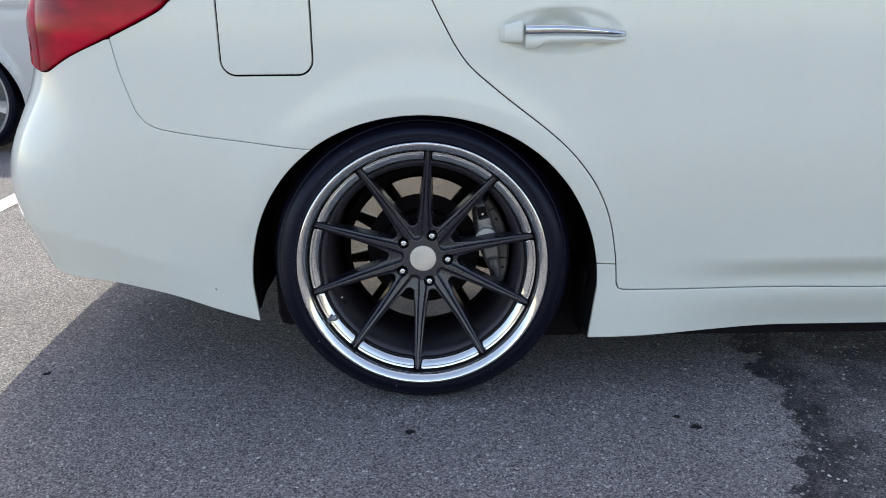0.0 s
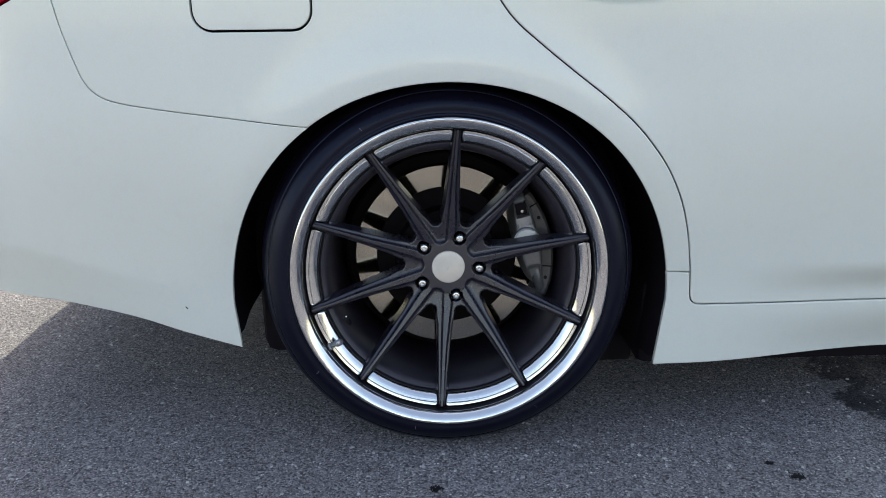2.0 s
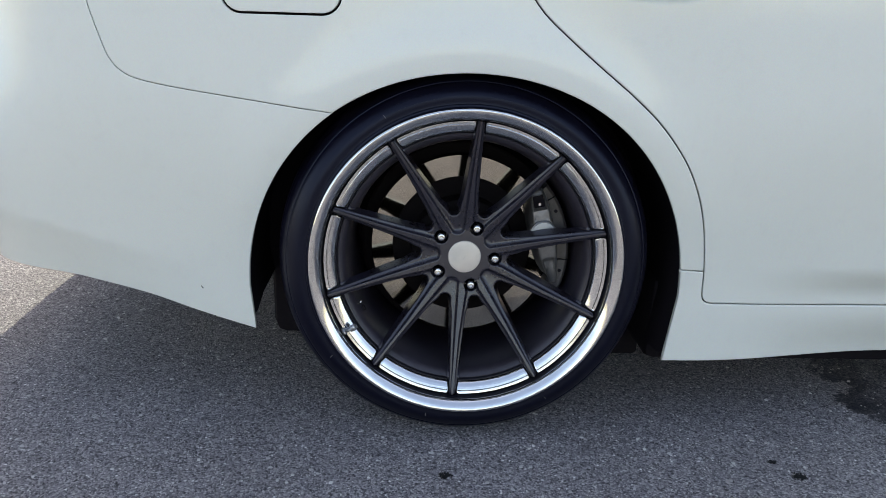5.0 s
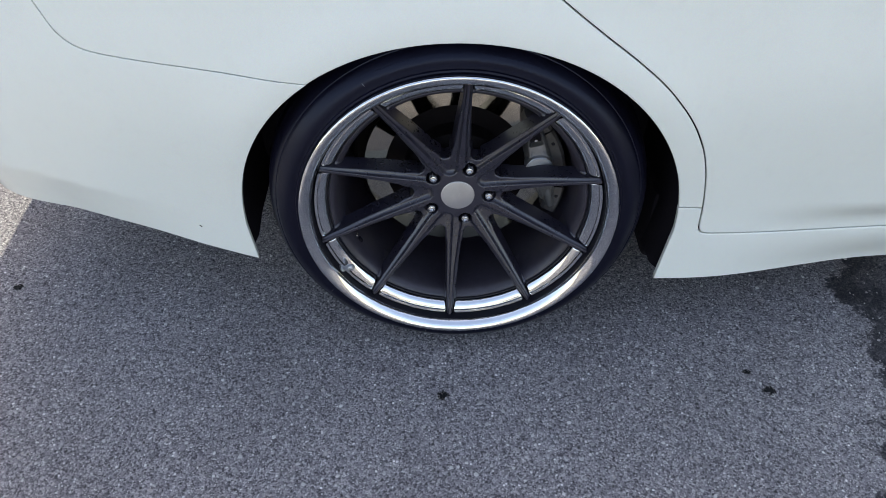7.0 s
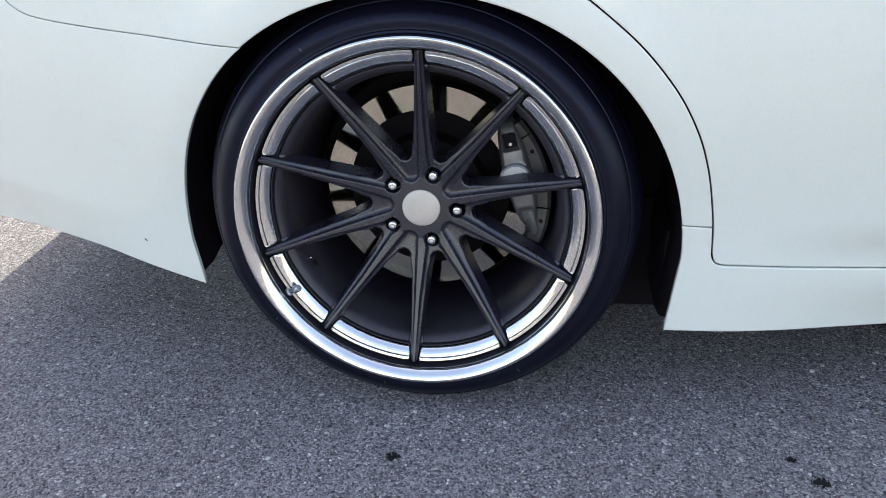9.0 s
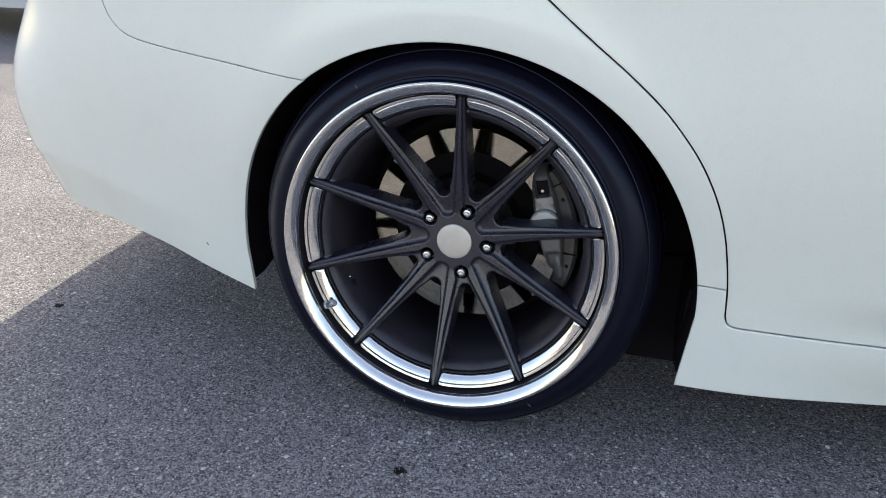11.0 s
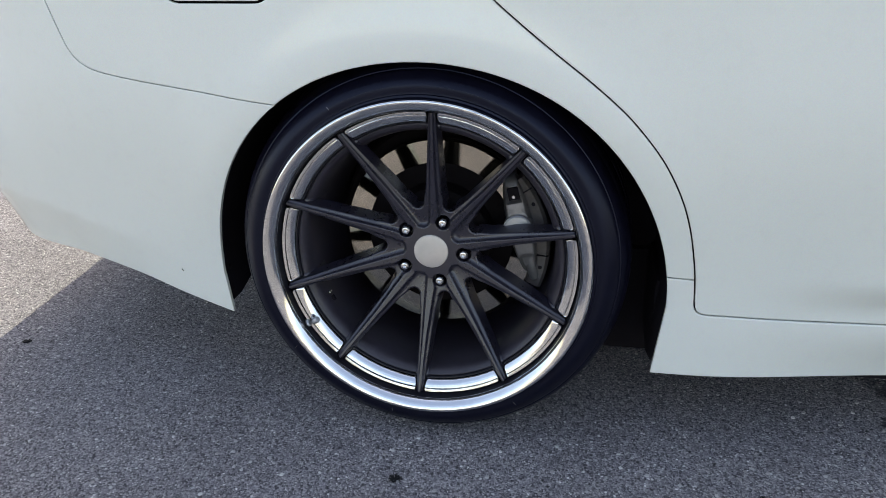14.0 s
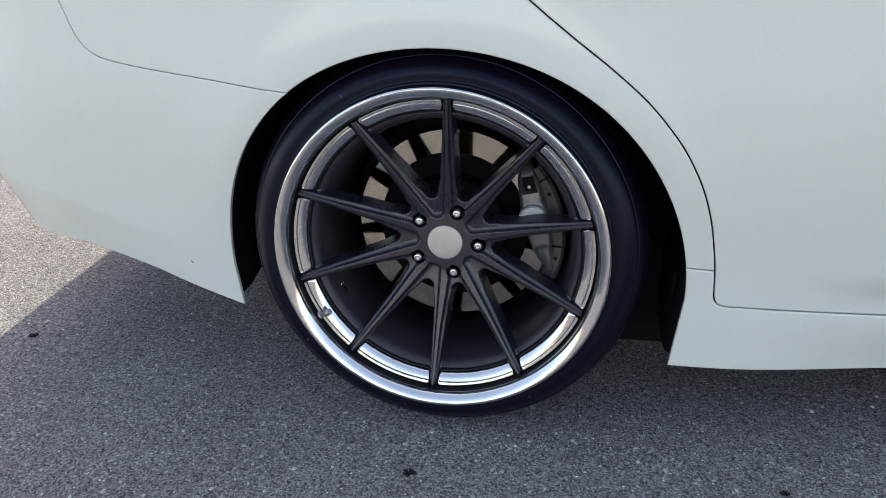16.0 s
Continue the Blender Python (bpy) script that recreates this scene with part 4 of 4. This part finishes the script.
def handle():
    """Door handle: painted key cap, bar with a chrome strip."""
    cap = box((0.048, 0.026, 0.043), (0.185, 0, 0.806), 0.009, 3)
    for v in cap.verts:
        v.co.z += 0.12 * (v.co.x - 0.185)
        v.co.z = 0.806 + (v.co.z - 0.806) * (1.0 if v.co.x > 0.185 else 0.78)
        v.co.y += -0.004 + flank([(v.co.x, 0.806)])[0][1] + (0.008 if v.co.x < 0.17 else 0)
    h = part("door_handle", cap, PAINT, rear_door, "white door handle with chrome strip")
    for name, low, high, out, material in (("grip", -0.0235, 0.0005, 0.026, PAINT), ("chrome_strip", 0.0012, 0.0200, 0.028, CHROME)):
        bm = bmesh.new()
        rows = []
        for k in range(25):
            t = k / 24
            x = 0.2105 + 0.196 * t
            taper = 1 - 0.72 * t ** 2.8 if name == "grip" else 1 - 0.45 * t ** 2.2
            lift = 0.8015 + 0.003 * math.sin(math.pi * t) - 0.007 * t
            thick = out * (1 - 0.72 * t ** 5) * min(1, 0.7 + 3 * t)
            y0 = float(flank([(x, 0.806)])[0][1])
            if name == "grip":
                notch = 0.008 * float(ease(0.12, 0.2, t) * ease(0.85, 0.75, t))
                lo_z, hi_z = lift + (low + notch) * taper, lift + high
            else:
                lo_z, hi_z = lift + low, lift + low + (high - low) * taper
            mid = (lo_z + hi_z) / 2
            prof = [(y0 + 0.006 - 0.4 * thick, lo_z + 0.003), (y0 - thick + 0.004, lo_z), (y0 - thick, lo_z + 0.004), (y0 - thick - 0.0015, mid), (y0 - thick, hi_z - 0.003), (y0 - thick + 0.004, hi_z), (y0 + 0.006 - 0.4 * thick, hi_z - 0.002)]
            rows.append([bm.verts.new((x, y, z)) for y, z in prof])
        for p, q in zip(rows, rows[1:]):
            for i in range(len(p)):
                j = (i + 1) % len(p)
                bm.faces.new((p[i], p[j], q[j], q[i]))
        bm.faces.new(rows[0])
        bm.faces.new(rows[-1])
        bmesh.ops.recalc_face_normals(bm, faces=bm.faces)
        part(name, bm, material, h, "bright chrome strip" if material is CHROME else "", 50)


handle()

# dark backing added against light through the seams, wheel housings, floor pan, light blockers
shell = (line((-0.39, 0.25), (-0.392, ARCH_Z), 0.01) + [(ARCH_X + (x - ARCH_X) * 1.03, ARCH_Z + (z - ARCH_Z) * 1.03) for x, z in arch(-90, 90)] + line((0.39, 0.20), (2.46, 0.20)) + line((2.46, 0.20), (2.46, 0.26), 0.01)
         + [(WHEELBASE + (x - WHEELBASE) * 1.03, ARCH_Z + (z - ARCH_Z) * 1.03) for x, z in arch(-90, 90, WHEELBASE)] + line((3.25, 0.25), (4.55, 0.25)) + line((4.55, 0.25), (4.55, 0.70)) + line((4.55, 0.70), (2.38, 0.93))
         + line((2.38, 0.93), (-1.65, 0.93)) + line((-1.65, 0.93), (-1.65, 0.275)) + line((-1.65, 0.275), (-0.5, 0.255)))
sheet("inner_structure", [shell], lambda p, d: flank(p, d + 0.030), DARK, car, spacing=0.06, depth=0.01)


def housing(hub, name="wheel_housing"):
    bm = bmesh.new()
    rows = []
    path = [(-0.387, 0.190), (-0.390, 0.215)] + [(0.397 * math.sin(radians(a)), 0.262 + 0.397 * math.cos(radians(a))) for a in range(-92, 93, 4)] + [(0.392, 0.21), (0.384, 0.142)]
    for x, z in path:
        y0 = float(flank([(hub + x, max(z, 0.19))])[0][1]) + 0.017
        k = 1 - (0.035 if x > 0 else 0.02) * float(ease(0.42, 0.25, z))
        low = z - ((0.02 if x > 0 else -0.02) if z < 0.2 else 0.0)
        rows.append([bm.verts.new((hub + x * f, y, h)) for y, f, h in ((y0, 1, z), (y0 + 0.03, k, 0.7 * z + 0.3 * low), (0.15, k, low), (0.29, k, low))])
    for p, q in zip(rows, rows[1:]):
        for i in range(3):
            bm.faces.new((p[i], p[i + 1], q[i + 1], q[i]))
    bm.faces.new([r[3] for r in rows])
    return part(name, bm, DARK, car, "black plastic wheel housing")


housing(0.0)
housing(WHEELBASE)
# floor pan made deep and low to darken the ground below the sill
floor_pan = box((2.12, 1.62, 0.175), (1.43, MID, 0.1725), 0.02)
part("floor_pan", floor_pan, DARK, car)
# unseen block filling the boot, stops sun leaking into the car's shadow
part("boot_floor", box((0.78, 1.24, 0.58), (-0.50, MID, 0.63), 0.03), DARK, car)
# added block between the rear wheels, hides and darkens the ground behind the tyre
part("rear_axle", box((0.78, 1.30, 0.23), (0.0, MID, 0.170), 0.03), DARK, car)
# added block inside the bumper, keeps light from under the tail
part("rear_undertray", box((0.28, 1.36, 0.15), (-0.54, MID, 0.275), 0.03), DARK, car)
# dark block added in place of the deep shade between tyre and sill
part("splash_guard", box((0.125, 0.08, 0.225), (0.3425, 0.305, 0.1375), 0.012), DARK, car)

# bonnet, cabin and boot as one run of sections from the belt to the middle
def upper():
    xs = np.linspace(-1.04, 3.62, 120)
    roof_x = [-1.05, -0.98, -0.85, -0.55, -0.30, 0.10, 0.50, 1.00, 1.50, 1.90, 2.30, 2.50, 3.00, 3.40, 3.62]
    roof_z = [0.955, 0.985, 1.00, 1.025, 1.06, 1.25, 1.385, 1.425, 1.42, 1.33, 1.13, 1.02, 0.96, 0.87, 0.80]
    body, glass = bmesh.new(), bmesh.new()
    rows = []
    for x in xs:
        zt = float(np.interp(x, roof_x, roof_z))
        zb = min(0.955, float(np.interp(x, [2.38, 3.3, 3.62], [0.955, 0.84, 0.78])))
        # the belt follows the plan at its height
        ss = np.linspace(-1.62, 4.5, 900)
        pl = flank(np.stack([ss, np.full(900, zb)], 1))
        n0, n1 = int(np.argmin(pl[:, 0])), int(np.argmax(pl[:, 0]))
        y0 = float(np.interp(x, pl[n0:n1 + 1, 0], pl[n0:n1 + 1, 1]))
        row = []
        for q in (0.0, 0.03, 0.08, 0.14, 0.20, 0.27, 0.36, 0.5, 0.7, 1.0):
            f = 1 - (1 - q) ** 5.5
            row.append((x, y0 + (MID - y0) * q, zb + max(0.0, zt - zb) * f))
        rows.append(row)
    for p, q in zip(rows, rows[1:]):
        for i in range(9):
            x = (p[0][0] + q[0][0]) / 2
            tall = p[9][2] - p[0][2]
            pane = (0.15 < x < 2.1 and tall > 0.3 and 1 <= i <= 3) or ((-0.22 < x < 0.42 or 1.72 < x < 2.36) and i >= 5)
            bm = glass if pane else body
            quad = [bm.verts.new(c) for c in (p[i], q[i], q[i + 1], p[i + 1])]
            bm.faces.new(quad)
    for bm in (body, glass):
        bmesh.ops.remove_doubles(bm, verts=bm.verts, dist=1e-5)
        bmesh.ops.recalc_face_normals(bm, faces=bm.faces)
    return (part("upper_body", body, PAINT, car), part("window_glass", glass, GLASS, car, "dark tinted window glass"))


upper()

# wheels: camber leans the top inwards
CAMBER = 3.0
wheel_at = pose(0, 0, HUB, 90 - CAMBER, 0, 0)
wheel = wheel_parts()
wheel.parent = car
wheel.matrix_basis = wheel_at
brakes(car, wheel_at)


def another_wheel(m, name):
    o = again(wheel, m, car)
    o.name = name
    for c in wheel.children:
        again(c, c.matrix_basis.copy(), o)


another_wheel(pose(WHEELBASE, 0, HUB, 90 - CAMBER, 0, 0), "front_wheel")

# the far flank mirrors the near one
flip = Matrix.Translation((0, 2 * MID, 0)) @ Matrix.Diagonal((1, -1, 1, 1))
for o in [c for c in car.children if c.name.split(".")[0] in ("quarter_panel", "rear_bumper", "boot_lid", "tail_light", "rear_door", "front_door", "front_fender", "side_skirt", "inner_structure", "upper_body", "window_glass", "wheel_housing")]:
    again(o, flip, car)
another_wheel(pose(0, 2 * MID, HUB, 90 - CAMBER, 0, 180), "rear_wheel")
another_wheel(pose(WHEELBASE, 2 * MID, HUB, 90 - CAMBER, 0, 180), "front_wheel")

# a chip in the paint low on the bumper
chip = box((0.0018, 0.0006, 0.0060), (0, 0, 0), 0.0002, 1)
chip_at = flank([(-0.4695, 0.2555)])[0]
part("paint_chip", chip, DARK, car).matrix_basis = Matrix.Translation((float(chip_at[0]), float(chip_at[1]) - 0.0005, float(chip_at[2]))) @ pose(0, 0, 0, 0, -35, 0)


# ---- the neighbour: a silver-white car further back ----
def neighbour():
    c = new("parked_car")
    tagged(c, "silver-white car with grey alloy wheels, parked behind", "car")
    Y, X = 3.10, -2.835
    outline = []
    for k in range(41):
        a = radians(-90 + 180 * k / 40)
        outline.append((X + 0.40 * math.sin(a), 0.30 + 0.40 * math.cos(a)))
    second = [(x - 2.75, z) for x, z in outline]
    loop = (line((-6.3, 0.25), (X - 2.75 - 0.40, 0.22)) + second + line((X - 2.75 + 0.40, 0.20), (X - 0.40, 0.20)) + outline + line((X + 0.40, 0.22), (-1.75, 0.25)) + line((-1.75, 0.25), (-1.72, 0.95)) + line((-1.72, 0.95), (-6.3, 0.98)))

    def side(p, d):
        p = np.asarray(p, float)
        r = np.hypot(p[:, 0] - X, p[:, 1] - 0.30)
        bulge = 0.03 * ease(0.25, 0.6, p[:, 1]) - 0.06 * np.maximum(0, p[:, 1] - 0.8) + 0.02 * np.exp(-(((r - 0.41) / 0.03) ** 2)) - 0.012 * np.exp(-(((p[:, 1] - 0.86) / 0.012) ** 2))
        return np.stack([p[:, 0], Y - bulge + d + 0.25 * ease(-2.1, -1.7, p[:, 0]) ** 2, p[:, 1]], 1)

    sheet("side_panel", [loop], side, SILVER, c, spacing=0.03, depth=0.05)
    top = bmesh.new()
    rows = []
    for x, h in ((-6.3, 1.0), (-6.0, 1.5), (-5.4, 1.66), (-4.4, 1.70), (-3.6, 1.60), (-3.0, 1.25), (-2.6, 1.08), (-2.0, 1.02), (-1.72, 0.95)):
        rows.append([top.verts.new((x, Y + 1.8 * q, 0.95 + max(0.0, h - 0.95) * (1 - abs(2 * q - 1) ** 5))) for q in np.linspace(0, 1, 15)])
    for p, q in zip(rows, rows[1:]):
        for i in range(14):
            top.faces.new((p[i], p[i + 1], q[i + 1], q[i]))
    part("upper_body", top, SILVER, c)
    part("floor_pan", box((4.4, 1.6, 0.7), (-4.0, Y + 0.95, 0.58), 0.03), DARK, c)
    tyre = lathe([(0.284, -0.02), (0.288, 0.004), (0.293, 0.010), (0.308, 0.010), (0.322, 0.0), (0.330, -0.02), (0.334, -0.05), (0.334, -0.18), (0.284, -0.19)], 72, shut=True)
    w = part("wheel", tyre, RUBBER, c, "black tyre on a grey alloy wheel")
    part("rim", lathe([(0.0, -0.035), (0.05, -0.03), (0.06, -0.045), (0.22, -0.09), (0.262, -0.03), (0.272, -0.004), (0.284, 0.004), (0.288, -0.004), (0.288, -0.18), (0.0, -0.19)], 72), TRIM, w)
    part("rim_edge", lathe([(0.262, -0.020), (0.270, 0.0), (0.280, 0.0075), (0.287, 0.0070), (0.290, 0.0), (0.286, -0.02)], 72, shut=True), ALLOY, w)
    sp = bmesh.new()
    rows = []
    for r, hw, h in ((0.03, 0.026, -0.018), (0.08, 0.030, -0.014), (0.16, 0.032, -0.010), (0.268, 0.044, -0.006)):
        rows.append([sp.verts.new((x, r, z)) for x, z in ((-hw, h - 0.02), (-hw * 0.85, h), (-0.004, h - 0.004), (0.004, h - 0.004), (hw * 0.85, h), (hw, h - 0.02))])
    for p, q in zip(rows, rows[1:]):
        for i in range(5):
            sp.faces.new((p[i], p[i + 1], q[i + 1], q[i]))
    bmesh.ops.recalc_face_normals(sp, faces=sp.faces)
    s0 = part("spoke", sp, ALLOY, w)
    for k in range(1, 7):
        again(s0, pose(0, 0, 0, 0, 0, 360 / 7 * k), w)
    w.matrix_basis = pose(X, Y + 0.02, 0.334, 90, 0, 0)
    o = again(w, pose(X - 2.75, Y + 0.02, 0.334, 90, 0, 0), c)
    for k in w.children:
        again(k, k.matrix_basis.copy(), o)


neighbour()
